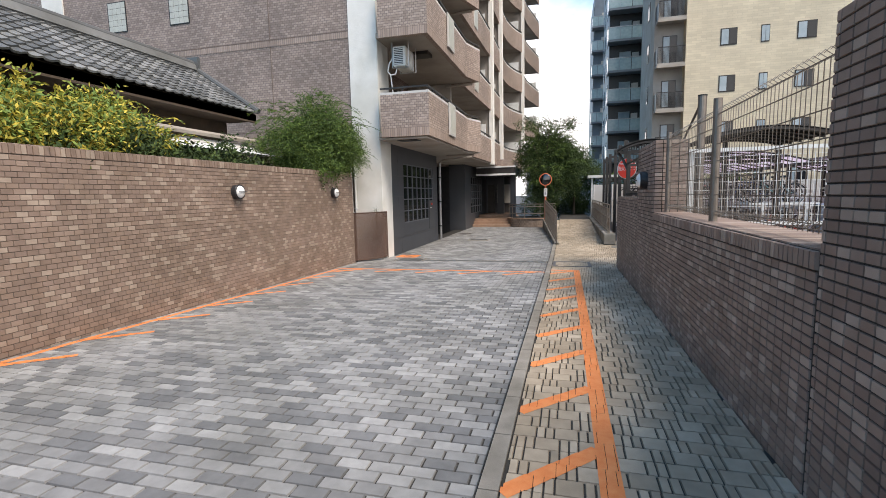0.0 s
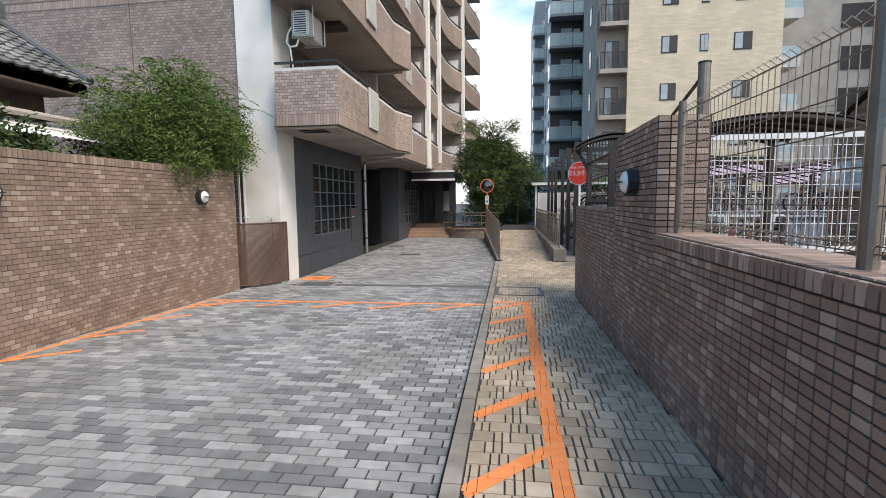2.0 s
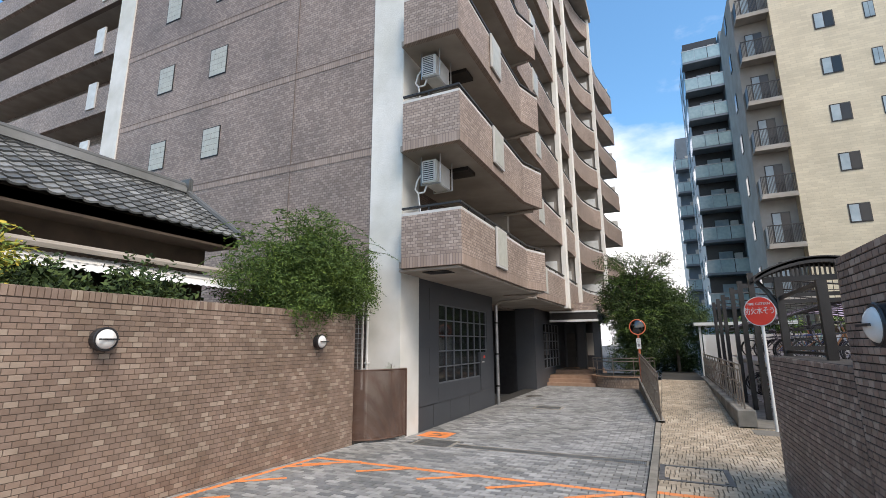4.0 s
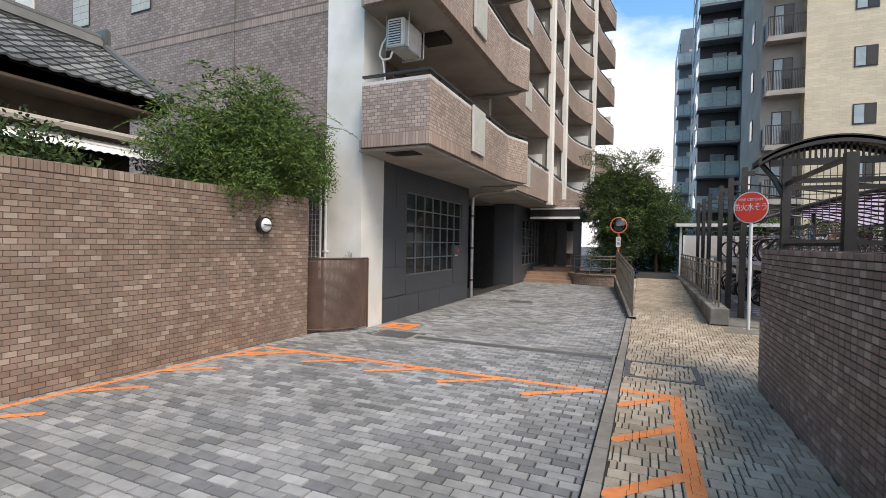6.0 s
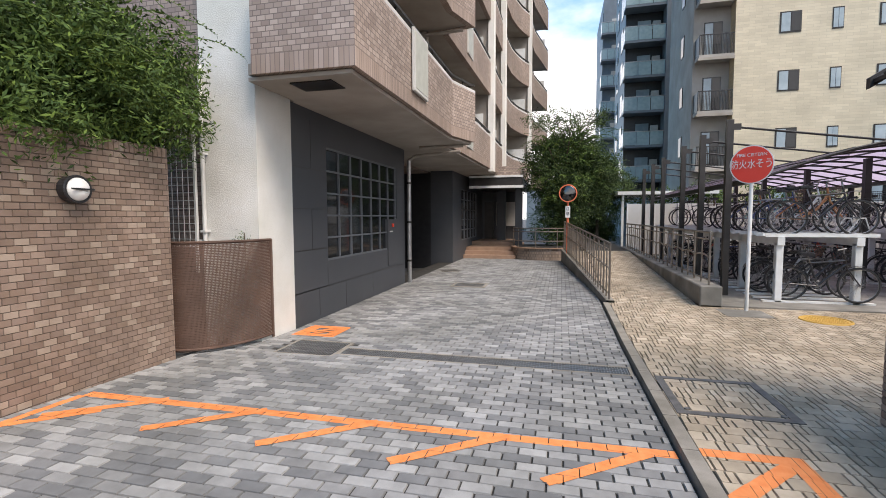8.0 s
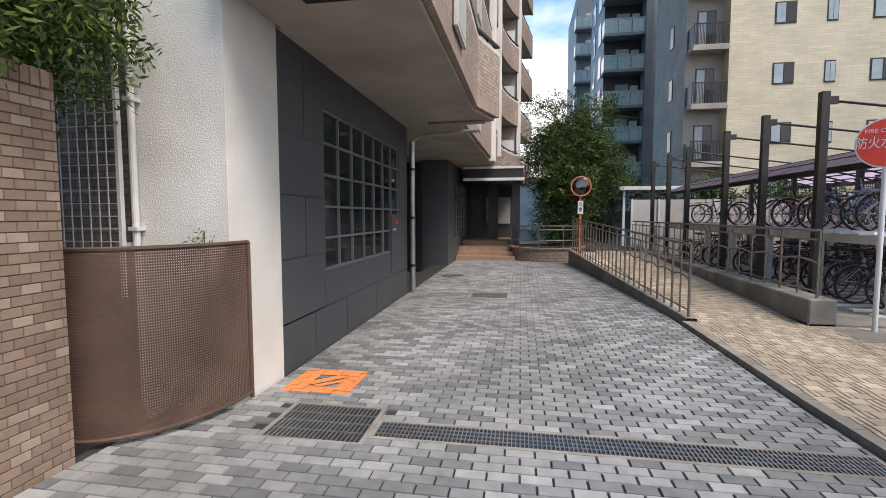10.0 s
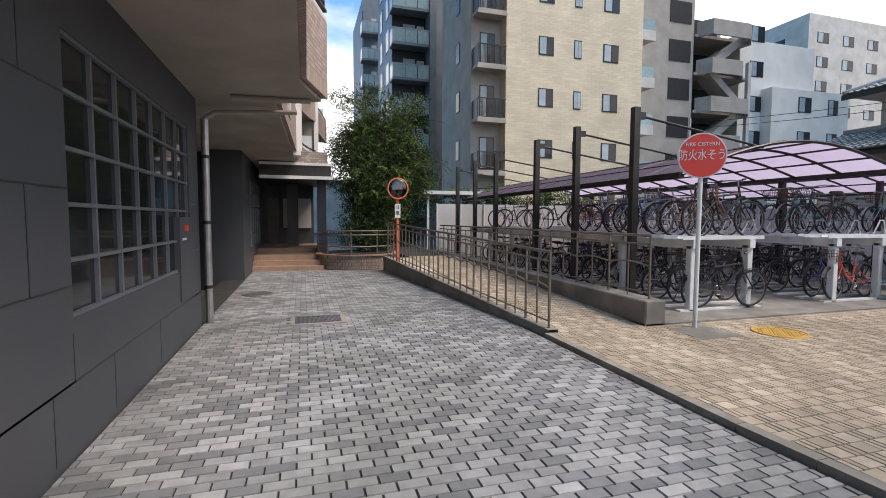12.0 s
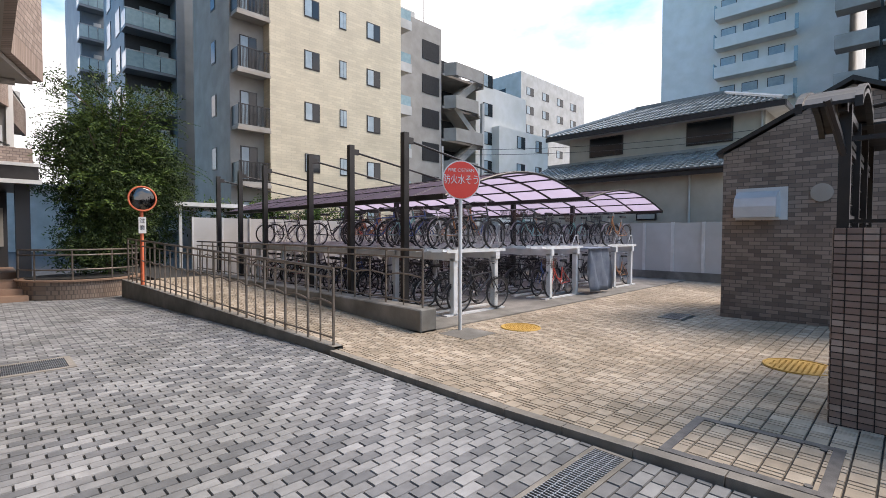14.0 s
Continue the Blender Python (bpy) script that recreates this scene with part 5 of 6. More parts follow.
    path_tube(b, [(0.05, 0.06, R), (-0.1, 0.09, 0.02)], 0.008, 4)
    part("carrier", b, M_CHROME if low else M_BLACK, g)
    for s in (-1, 1):
        part("grip", tube(bmesh.new(), (0.62, 0.285 * s, 0.99), (0.7, 0.262 * s, 1.005), 0.018, 6), M_BLACK, g)
        part("pedal", boxed(0.53 if s > 0 else 0.33, s * 0.12 - 0.04, 0.16 if s > 0 else 0.42, 0.61 if s > 0 else 0.41, s * 0.12 + 0.04, 0.185 if s > 0 else 0.445), M_BLACK, g)
    if basket:
        b = bmesh.new()
        for j in range(5):
            z, e = 0.74 + 0.055 * j, 0.1 + 0.012 * j
            path_tube(b, [(0.92, -e, z), (1.06 + e, -e, z), (1.06 + e, e, z), (0.92, e, z), (0.92, -e, z)], 0.005, 4)
        for k in range(7):
            s = -0.1 + 0.2 * k / 6
            tube(b, (1.16, s, 0.74), (1.21, s * 1.45, 0.96), 0.004, 4)
            tube(b, (0.94 + 0.035 * k, -0.1, 0.74), (0.94 + 0.04 * k, -0.148, 0.96), 0.004, 4)
            tube(b, (0.94 + 0.035 * k, 0.1, 0.74), (0.94 + 0.04 * k, 0.148, 0.96), 0.004, 4)
        box(b, 0.92, -0.1, 0.735, 1.16, 0.1, 0.742)
        part("basket", b, M_BASKET if low else M_BLACK, g)
    return g


M_BASKET = material("brown wicker basket", (0.1, 0.06, 0.045), (0.16, 0.1, 0.075), 0.7, 20, 100, 0.2)
M_SILVER = material("silver bicycle paint", (0.5, 0.5, 0.5), (0.6, 0.6, 0.6), 0.3, 6, 60, 0, metal=0.5)
M_BIKERED = material("red bicycle paint", (0.5, 0.06, 0.04), (0.55, 0.09, 0.06), 0.3, 6, 60, 0)
M_BIKEBLUE = material("blue bicycle paint", (0.04, 0.08, 0.22), (0.06, 0.11, 0.28), 0.3, 6, 60, 0)
M_BIKETEAL = material("mint bicycle paint", (0.25, 0.5, 0.48), (0.3, 0.55, 0.52), 0.3, 6, 60, 0)
M_BIKEORANGE = material("brown-orange bicycle paint", (0.35, 0.15, 0.06), (0.42, 0.2, 0.09), 0.3, 6, 60, 0)
M_BIKEWHITE = material("white bicycle paint", (0.65, 0.65, 0.63), (0.72, 0.72, 0.7), 0.3, 6, 60, 0)
kinds = [bicycle(M_BLACK, "black city bicycle parked in the rack", True, False), bicycle(M_SILVER, "silver city bicycle with a basket parked in the rack"),
         bicycle(M_BIKEBLUE, "dark blue bicycle parked in the rack", False, False), bicycle(M_BIKEWHITE, "white step-through bicycle with a basket"),
         bicycle(M_BIKERED, "red step-through bicycle parked in the rack"), bicycle(M_BIKETEAL, "mint green bicycle parked in the rack", True),
         bicycle(M_BIKEORANGE, "brown-orange bicycle parked in the rack", False), bicycle(M_BLACK, "black bicycle without a basket in the rack", False, False)]
rows_x = ((2.5, 4.3, 1), (5.9, 7.7, -1), (9.4, 11.1, -1))
used = set()
rng = random.Random(7)
for ri, (x0, x1, s) in enumerate(rows_x):
    for j in range(6):
        rack(x0, x1, 17.3 + 1.8 * j, "white painted two-tier steel bicycle rack")
    for j in range(22):
        for tier, z in ((0, -0.245), (1, 0.98)):
            if rng.random() < (0.55 if tier else 0.12) or (j > 12 and ri == 2):
                continue
            k = rng.choice((0, 0, 7, 2, 3, 4, 0, 6, 7, 7, 1, 0)) if tier == 0 else rng.choice((0, 1, 0, 3, 4, 5, 6, 2, 7))
            y = 17.36 + 0.45 * j
            xx = (x0 if s > 0 else x1) + s * (0.45 + rng.uniform(-0.12, 0.12))
            m = pose(xx, y + rng.uniform(-0.04, 0.04), z, rng.uniform(-4, 4), 0, (0 if s > 0 else 180) + rng.uniform(-7, 7))
            if k not in used:
                used.add(k)
                kinds[k].matrix_basis = m
            else:
                copy_thing(kinds[k], m)
for k, ob in enumerate(kinds):
    if k not in used:
        ob.matrix_basis = pose(9.9, 17.4 + 0.5 * k, -0.277)

# tarpaulin over the last rack bay
tp = thing("tarpaulin", "blue-grey tarpaulin hung over a parked bicycle", "tarpaulin")
b = bmesh.new()
grid = []
for i in range(13):
    rowv = []
    for j in range(9):
        x = 7.55 + 1.25 * i / 12
        z = -0.2 + 1.15 * j / 8
        y = 17.05 - 0.12 * (1 - j / 8) + 0.05 * math.sin(i * 1.3 + j * 0.5) + 0.03 * math.sin(i * 2.9)
        rowv.append(b.verts.new((x, y, z)))
    grid.append(rowv)
for i in range(12):
    for j in range(8):
        b.faces.new((grid[i][j], grid[i + 1][j], grid[i + 1][j + 1], grid[i][j + 1]))
bmesh.ops.solidify(b, geom=b.faces[:], thickness=0.01)
part("sheet", b, M_TARP, tp, "", True)
part("top_fold", boxed(7.55, 17.0, 0.93, 8.8, 18.0, 0.97, bevel=0.015), M_TARP, tp)


# ---- sign and mirror ----
def lettering(text, size, m, mat, parent, name="lettering"):
    cu = bpy.data.curves.new(name, "FONT")
    cu.body, cu.size, cu.align_x, cu.align_y, cu.extrude = text, size, "CENTER", "CENTER", 0.002
    tmp = bpy.data.objects.new("tmp", cu)
    scene.collection.objects.link(tmp)
    bpy.context.view_layer.update()
    me = bpy.data.meshes.new_from_object(tmp.evaluated_get(bpy.context.evaluated_depsgraph_get()))
    bpy.data.objects.remove(tmp)
    me.materials.clear()
    me.materials.append(mat)
    ob = new(name, me)
    ob.parent = parent
    ob.matrix_basis = m
    return ob


sg = thing("fire_cistern_sign", "round red fire cistern sign on a white post", "street sign")
SX, SY = 1.92, 16.35
part("post", tube(bmesh.new(), (SX, SY, path_z(16) - 0.01), (SX, SY, 2.5), 0.032, 12), M_WMETAL, sg)
face_turn = 32
fm = pose(SX, SY, 2.22, 90, 0, -face_turn)
dirv = (fm.to_3x3() @ Vector((0, 0, 1)))
base = Vector((SX, SY, 2.22)) + dirv * 0.035
part("rim", tube(bmesh.new(), base, base + dirv * 0.012, 0.325, 40), M_WMETAL, sg, "white rim")
part("disc", tube(bmesh.new(), base + dirv * 0.004, base + dirv * 0.016, 0.307, 40), M_RED, sg, "red disc")
lettering("防火水そう", 0.125, Matrix.Translation(base + dirv * 0.019) @ fm.to_3x3().to_4x4() @ Matrix.Diagonal((1, 1.35, 1, 1)), M_WMETAL, sg)
lettering("FIRE CISTERN", 0.075, Matrix.Translation(base + dirv * 0.019) @ fm.to_3x3().to_4x4() @ Matrix.Translation((0, 0.16, 0)), M_WMETAL, sg)

mr = thing("traffic_mirror", "round convex mirror with orange-red rim and post", "traffic mirror")
part("post", tube(bmesh.new(), (-1.0, 24.3, g0 - 0.01), (-1.0, 24.3, 2.0), 0.038, 12), M_REDPOST, mr)
part("backplate", tube(bmesh.new(), (-1.0, 24.2, 2.16), (-1.0, 24.24, 2.16), 0.3, 28), M_REDPOST, mr)
b = bmesh.new()
bmesh.ops.create_uvsphere(b, u_segments=24, v_segments=12, radius=0.28)
bmesh.ops.scale(b, vec=(1, 0.22, 1), verts=b.verts)
bmesh.ops.translate(b, vec=(-1.0, 24.2, 2.16), verts=b.verts)
part("mirror_face", b, M_MIRROR, mr, "dark reflecting convex face", True)
part("rim", ring(bmesh.new(), (-1.0, 24.19, 2.16), (0, 1, 0), 0.29, 0.022, 28, 6), M_REDPOST, mr)
pl2 = part("plate", boxed(-1.08, 24.23, 1.32, -0.92, 24.25, 1.72), M_WMETAL, mr, "white plate with two characters")
lettering("注", 0.13, pose(-1.0, 24.226, 1.62, 90), M_BLACK, pl2)
lettering("意", 0.13, pose(-1.0, 24.226, 1.45, 90), M_BLACK, pl2)

# ---- shed ----
shed = thing("pump_shed", "small gabled shed faced with brown tiles", "shed")
b = bmesh.new()
prof = [(13.65, -0.6), (13.65, 2.88), (11.75, 3.85), (9.85, 2.88), (9.85, -0.6)]
lo = [b.verts.new((6.6, y, z)) for y, z in prof]
hi = [b.verts.new((9.2, y, z)) for y, z in prof]
b.faces.new(lo)
b.faces.new(hi[::-1])
for i in range(5):
    b.faces.new((lo[i], lo[(i + 1) % 5], hi[(i + 1) % 5], hi[i]))
part("wall", b, tile_material("shed tile", (0.15, 0.108, 0.085), (0.35, 0.265, 0.21), (0.12, 0.092, 0.076), 0.2, 0.075, 0.006), shed)
for y0, z0, y1, z1 in ((13.75, 2.86, 11.75, 3.9), (9.75, 2.86, 11.75, 3.9)):
    b = bmesh.new()
    v = [b.verts.new(p) for p in ((6.5, y0, z0), (9.3, y0, z0), (9.3, y1, z1), (6.5, y1, z1), (6.5, y0, z0 + 0.08), (9.3, y0, z0 + 0.08), (9.3, y1, z1 + 0.08), (6.5, y1, z1 + 0.08))]
    for f in ((0, 1, 2, 3), (4, 7, 6, 5), (0, 4, 5, 1), (2, 6, 7, 3), (0, 3, 7, 4), (1, 5, 6, 2)):
        b.faces.new([v[i] for i in f])
    part("roof_slope", b, M_DARK, shed)
hood = thing("vent_hood", "curved stainless steel vent hood on the shed wall", "vent hood")
b = bmesh.new()
profile = [(0.0, 0.5), (-0.15, 0.47), (-0.3, 0.36), (-0.36, 0.2), (-0.36, 0.0), (0.0, 0.0)]
la = [b.verts.new((6.6 + x, 12.72, 1.64 + z)) for x, z in profile]
lb = [b.verts.new((6.6 + x, 13.38, 1.64 + z)) for x, z in profile]
b.faces.new(la)
b.faces.new(lb[::-1])
for i in range(6):
    b.faces.new((la[i], la[(i + 1) % 6], lb[(i + 1) % 6], lb[i]))
part("shell", b, M_STAIN, hood)
part("flange", boxed(6.585, 12.6, 1.6, 6.6, 13.42, 2.2), M_STAIN, hood)
part("round_vent", tube(bmesh.new(), (6.6, 12.12, 2.06), (6.57, 12.12, 2.06), 0.16, 24), M_SOFFIT, shed, "round cream vent cover")

# ---- fences at the yard's end ----
def panel_fence(x0, y0, x1, y1, z0, z1, label):
    g = thing("panel_fence", label, "fence")
    n = max(1, round(math.hypot(x1 - x0, y1 - y0) / 1.0))
    for i in range(n):
        a, c = i / n, (i + 1) / n
        b = strip(bmesh.new(), [(x0 + (x1 - x0) * a, y0 + (y1 - y0) * a), (x0 + (x1 - x0) * c, y0 + (y1 - y0) * c)], 0.03, z0, z1)
        part("panel", b, M_PALEWALL, g)
        px, py = x0 + (x1 - x0) * a, y0 + (y1 - y0) * a
        part("post", boxed(px - 0.03, py - 0.05, z0, px + 0.03, py + 0.05, z1 + 0.02), M_WMETAL, g)
    return g


panel_fence(1.6, 29.2, 13.9, 29.2, -0.28, 1.9, "pale grey panel fence behind the bicycle park")
panel_fence(13.9, 29.2, 13.9, 6.0, 0.0, 1.75, "pale grey panel fence on a dark base")
structure("wall_fence_base", boxed(13.8, 6, -0.6, 14.1, 29.1, 0.0), M_CONC, "dark concrete base under the fence")

# ---- neighbouring house ----
hs = thing("house", "two-storey tan house with glazed grey tile roofs", "house")
part("lower_wall", boxed(15.3, 13.0, -0.6, 24, 24, 4.0), M_PLASTER, hs)
part("upper_wall", boxed(17.2, 15.0, 4.0, 24, 23.2, 6.2), M_PLASTER, hs)
b = bmesh.new()
v = [b.verts.new(p) for p in ((14.7, 12.6, 3.69), (17.3, 12.6, 4.69), (17.3, 24.4, 4.69), (14.7, 24.4, 3.69), (14.7, 12.6, 3.75), (17.3, 12.6, 4.75), (17.3, 24.4, 4.75), (14.7, 24.4, 3.75))]
for f in ((0, 3, 2, 1), (4, 5, 6, 7), (0, 1, 5, 4), (1, 2, 6, 5), (2, 3, 7, 6), (3, 0, 4, 7)):
    b.faces.new([v[i] for i in f])
rf = part("lower_roof", b, M_DARK, hs)
tiled_roof(rf, (14.68, 24.4, 3.77), (0, -11.8, 0), (2.6, 0, 1.0), 52, 10, M_ROOFBLUE)
part("fascia", boxed(14.64, 12.6, 3.51, 14.7, 24.4, 3.75), M_BLACK, rf)
part("gutter", tube(bmesh.new(), (14.6, 12.6, 3.72), (14.6, 24.4, 3.72), 0.05, 8), M_DARK, rf)
part("flashing", boxed(17.1, 12.6, 4.74, 17.3, 24.4, 4.86), M_ROOFBLUE, rf)
# hipped upper roof
b = bmesh.new()
v = [b.verts.new(p) for p in ((16.4, 14.3, 6.1), (24.4, 14.3, 6.1), (24.4, 24.0, 6.1), (16.4, 24.0, 6.1), (20.4, 17.2, 7.7), (20.4, 21.2, 7.7))]
for f in ((0, 1, 2, 3), (0, 4, 1), (1, 4, 5, 2), (2, 5, 3), (3, 5, 4, 0)):
    b.faces.new([v[i] for i in f])
rf = part("upper_roof", b, M_ROOFBLUE, hs, "glazed grey hipped roof")
tiled_roof(rf, (16.38, 24.0, 6.12), (0, -9.7, 0), (4.0, 0, 1.6), 42, 15, M_ROOFBLUE, hip=(2.8 / 9.7, 2.9 / 9.7))
part("ridge", boxed(20.28, 17.1, 7.68, 20.52, 21.3, 7.88, bevel=0.04), M_ROOFBLUE, rf)
for p, q in (((16.4, 14.3, 6.16), (20.4, 17.2, 7.78)), ((16.4, 24.0, 6.16), (20.4, 21.2, 7.78)), ((24.4, 14.3, 6.16), (20.4, 17.2, 7.78))):
    part("hip_ridge", tube(bmesh.new(), p, q, 0.1, 8), M_ROOFBLUE, rf)
part("fascia", boxed(16.34, 14.26, 5.9, 16.4, 24.04, 6.1), M_BLACK, rf)
part("end_fascia", boxed(16.4, 14.24, 5.9, 24.4, 14.3, 6.1), M_BLACK, rf)
part("soffit", boxed(16.4, 14.3, 6.02, 24.3, 24.0, 6.08), M_PALEWALL, rf, "pale boarded soffit")
for y0, y1, z0, z1, x in ((16.05, 17.75, 5.0, 5.95, 17.2), (20.45, 22.1, 5.0, 5.9, 17.2), (14.8, 15.8, 1.4, 2.8, 15.3), (18.2, 19.0, 1.9, 2.2, 15.3)):
    w = part("window", boxed(x - 0.05, y0, z0, x + 0.02, y1, z1), M_DARK, hs, "dark framed window")
    part("pane", boxed(x - 0.06, y0 + 0.06, z0 + 0.06, x - 0.05, y1 - 0.06, z1 - 0.06), M_GLASS if z0 > 4 else M_PALEWALL, w)
part("downpipe", tube(bmesh.new(), (15.24, 17.0, -0.6), (15.24, 17.0, 3.7), 0.04, 8), M_PALEWALL, hs)
part("downpipe", tube(bmesh.new(), (17.14, 15.1, 4.8), (17.14, 15.1, 6.0), 0.04, 8), M_PALEWALL, hs)


# ---- surrounding buildings ----
def window(parent, x, y, z, w, h, side, mat=None):
    """A framed window with two panes on a wall that looks to -y ('s') or -x ('w')."""
    if side == "s":
        fr = part("window", boxed(x, y - 0.03, z, x + w, y + 0.05, z + h), M_DARK, parent)
        # by default the left pane has the sky reflection painted in, the right is dark
        for a, c in ((0.06, 0.48), (0.52, 0.94)):
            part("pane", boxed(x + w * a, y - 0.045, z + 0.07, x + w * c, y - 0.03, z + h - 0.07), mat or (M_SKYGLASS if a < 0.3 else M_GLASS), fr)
    else:
        fr = part("window", boxed(x - 0.03, y, z, x + 0.05, y + w, z + h), M_DARK, parent)
        part("pane", boxed(x - 0.045, y + 0.06, z + 0.07, x - 0.03, y + w - 0.06, z + h - 0.07), mat or M_GLASS, fr)


be = thing("apartment_block", "beige tiled apartment block with small dark framed windows", "building")
part("wall", boxed(7.85, 36.5, -0.6, 17.3, 48, 25.8), M_BEIGEWALL, be, "beige tiled wall")
part("side_wall", boxed(5.96, 37.3, -0.6, 7.85, 43.2, 24.8), M_GREYWALL, be, "warm grey side wall")
part("parapet", boxed(7.8, 36.45, 25.8, 17.35, 48, 26.0), M_PALEWALL, be)
for k in range(8):
    z = 2.0 + 3.04 * k - 0.05
    window(be, 9.95, 36.5, z, 1.0, 1.1, "s")
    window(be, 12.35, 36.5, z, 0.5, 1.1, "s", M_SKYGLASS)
    window(be, 14.4, 36.5, z, 1.1, 1.1, "s")
    window(be, 5.96, 39.3, z, 0.7, 1.3, "w")
    window(be, 6.5, 37.3, z - 0.7, 0.95, 1.9, "s")
    bal = part("balcony", boxed(6.05, 36.35, z - 1.05, 7.8, 37.3, z - 0.85), M_GREYWALL, be)
    part("floor_edge", boxed(6.0, 36.3, z - 1.15, 7.82, 36.4, z - 1.0), M_SOFFIT, bal)
    b = bmesh.new()
    for i in range(24):
        box(b, 6.06 + i * 0.073, 36.36, z - 0.85, 6.085 + i * 0.073, 36.39, z + 0.2)
    box(b, 6.05, 36.35, z + 0.2, 7.8, 36.4, z + 0.25)
    box(b, 6.05, 36.4, z - 0.85, 6.08, 37.3, z + 0.2)
    part("balustrade", b, M_DARK, bal, kind="stuff")
    bal = part("side_balcony", boxed(17.3, 37.0, z - 1.1, 18.6, 41, z - 0.9), M_PALEWALL, be)
    part("glass_front", boxed(17.35, 36.95, z - 0.9, 18.6, 37.0, z + 0.2), M_BLUEGLASS, bal)
    part("parapet_base", boxed(17.3, 36.9, z - 1.15, 18.65, 37.02, z - 0.5), M_PALEWALL, bal)

tb = thing("apartment_tower", "slate blue apartment tower with glass balconies", "building")
part("wall", boxed(4.2, 53.2, -0.6, 13, 61, 31), M_BLUEWALL, tb)
part("wall", boxed(3.4, 67, -0.6, 12, 78, 27), M_BLUEWALL, tb)
part("pier", boxed(7.3, 51.6, -0.6, 7.9, 53.2, 31), M_BLUEWALL, tb)
for k in range(10):
    z = 1.6 + 3.0 * k
    for x0, x1, y in ((4.0, 7.3, 51.7), (3.1, 5.2, 65.8)):
        if y > 60 and k > 7:
            continue
        bal = part("balcony", boxed(x0, y, z - 0.2, x1, y + 1.5, z), M_BLUEWALL, tb)
        n = 3
        for i in range(n):
            w = (x1 - x0) / n
            part("glass_front", boxed(x0 + w * i + 0.03, y, z + 0.02, x0 + w * (i + 1) - 0.03, y + 0.06, z + 1.15), M_BLUEGLASS, bal)
        part("glass_side", boxed(x0, y + 0.06, z + 0.02, x0 + 0.05, y + 1.4, z + 1.15), M_BLUEGLASS, bal)
        part("rail", boxed(x0 - 0.02, y - 0.02, z + 1.15, x1, y + 0.1, z + 1.22), M_STEEL, bal)
        # flat black sheet, painted shade for the depth behind the balcony
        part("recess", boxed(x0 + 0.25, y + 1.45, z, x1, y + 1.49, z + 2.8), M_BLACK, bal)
        part("door", boxed(x0 + 1.2, y + 1.4, z, x0 + 2.3, y + 1.45, z + 2.1), M_SKYGLASS, bal)
        part("unit", boxed(x1 - 0.9, y + 0.9, z + 1.3, x1 - 0.3, y + 1.3, z + 1.85), M_PALEWALL, bal)
    for y in (54.5, 58.0):
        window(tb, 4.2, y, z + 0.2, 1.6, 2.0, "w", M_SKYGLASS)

st = thing("stair_block", "grey block with an open fire escape", "building")
part("wall", boxed(18.8, 41, -0.6, 25.7, 50, 19.5), M_GREYWALL, st, "grey blank wall")
part("white_wall", boxed(31.5, 42, -0.6, 40, 50, 16.4), M_WHITEWALL, st)
part("white_wall", boxed(34, 41, -0.6, 43, 42, 12.4), M_WHITEWALL, st)
part("stair_core", boxed(25.7, 44, -0.6, 31.5, 50, 18.2), M_GREYWALL, st)
part("roof_house", boxed(22.5, 43, 19.5, 24.3, 46, 21.2), M_PALEWALL, st)
for k in range(6):
    z = 1.0 + 2.9 * k
    dx = 0.7 * (k % 2)
    land = part("landing", boxed(25.75, 40.9, z, 31.2, 44, z + 0.2), M_GREYWALL, st)
    ring_pts = [(26.0, 41.0), (26.6, 40.0), (29.6 + dx, 40.0), (30.8 + dx, 41.0), (31.2, 43.8)]
    part("landing_parapet", strip(bmesh.new(), ring_pts, 0.15, z, z + 1.15), M_GREYWALL, land, "solid grey stair parapet")
    b = bmesh.new()
    x0, x1, z0, z1 = (27.0, 30.4, z + 0.3, z + 2.9) if k % 2 == 0 else (30.4, 27.0, z + 0.3, z + 2.9)
    if k < 5:
        v = [b.verts.new(p) for p in ((x0, 40.6, z0), (x1, 40.6, z1), (x1, 40.6, z1 + 0.7), (x0, 40.6, z0 + 0.7), (x0, 42.0, z0), (x1, 42.0, z1), (x1, 42.0, z1 + 0.7), (x0, 42.0, z0 + 0.7))]
        for f in ((0, 1, 2, 3), (4, 7, 6, 5), (0, 4, 5, 1), (1, 5, 6, 2), (2, 6, 7, 3), (3, 7, 4, 0)):
            b.faces.new([v[i] for i in f])
        part("flight", b, M_GREYWALL, st)
    else:
        b.free()
    # black sheets on solid walls, painted shade of the stair bays and wall gaps
    part("bay_shade_sheet", boxed(26.2, 43.9, z + 0.3, 31.0, 43.98, z + 2.8), M_BLACK, st)
    part("opening_shade_sheet", boxed(23.4, 40.95, z + 0.9, 25.4, 41.02, z + 2.5), M_BLACK, st)
    window(st, 32.6, 42, z + 0.8, 1.5, 1.3, "s")
    if k < 4:
        window(st, 37.0, 41, z + 0.8, 1.5, 1.3, "s")
        window(st, 40.5, 41, z + 0.8, 1.2, 1.3, "s")
part("stair_column", boxed(31.0, 40.7, -0.6, 31.3, 41.0, 14), M_PALEWALL, st)
part("antenna", tube(bmesh.new(), (26.5, 44.2, 18), (26.5, 44.2, 25), 0.05, 6), M_DARK, st)
wb = thing("white_block", "distant pale apartment block with small windows", "building")
part("wall", boxed(57, 55, -0.6, 77, 70, 27), M_PALEWALL, wb)
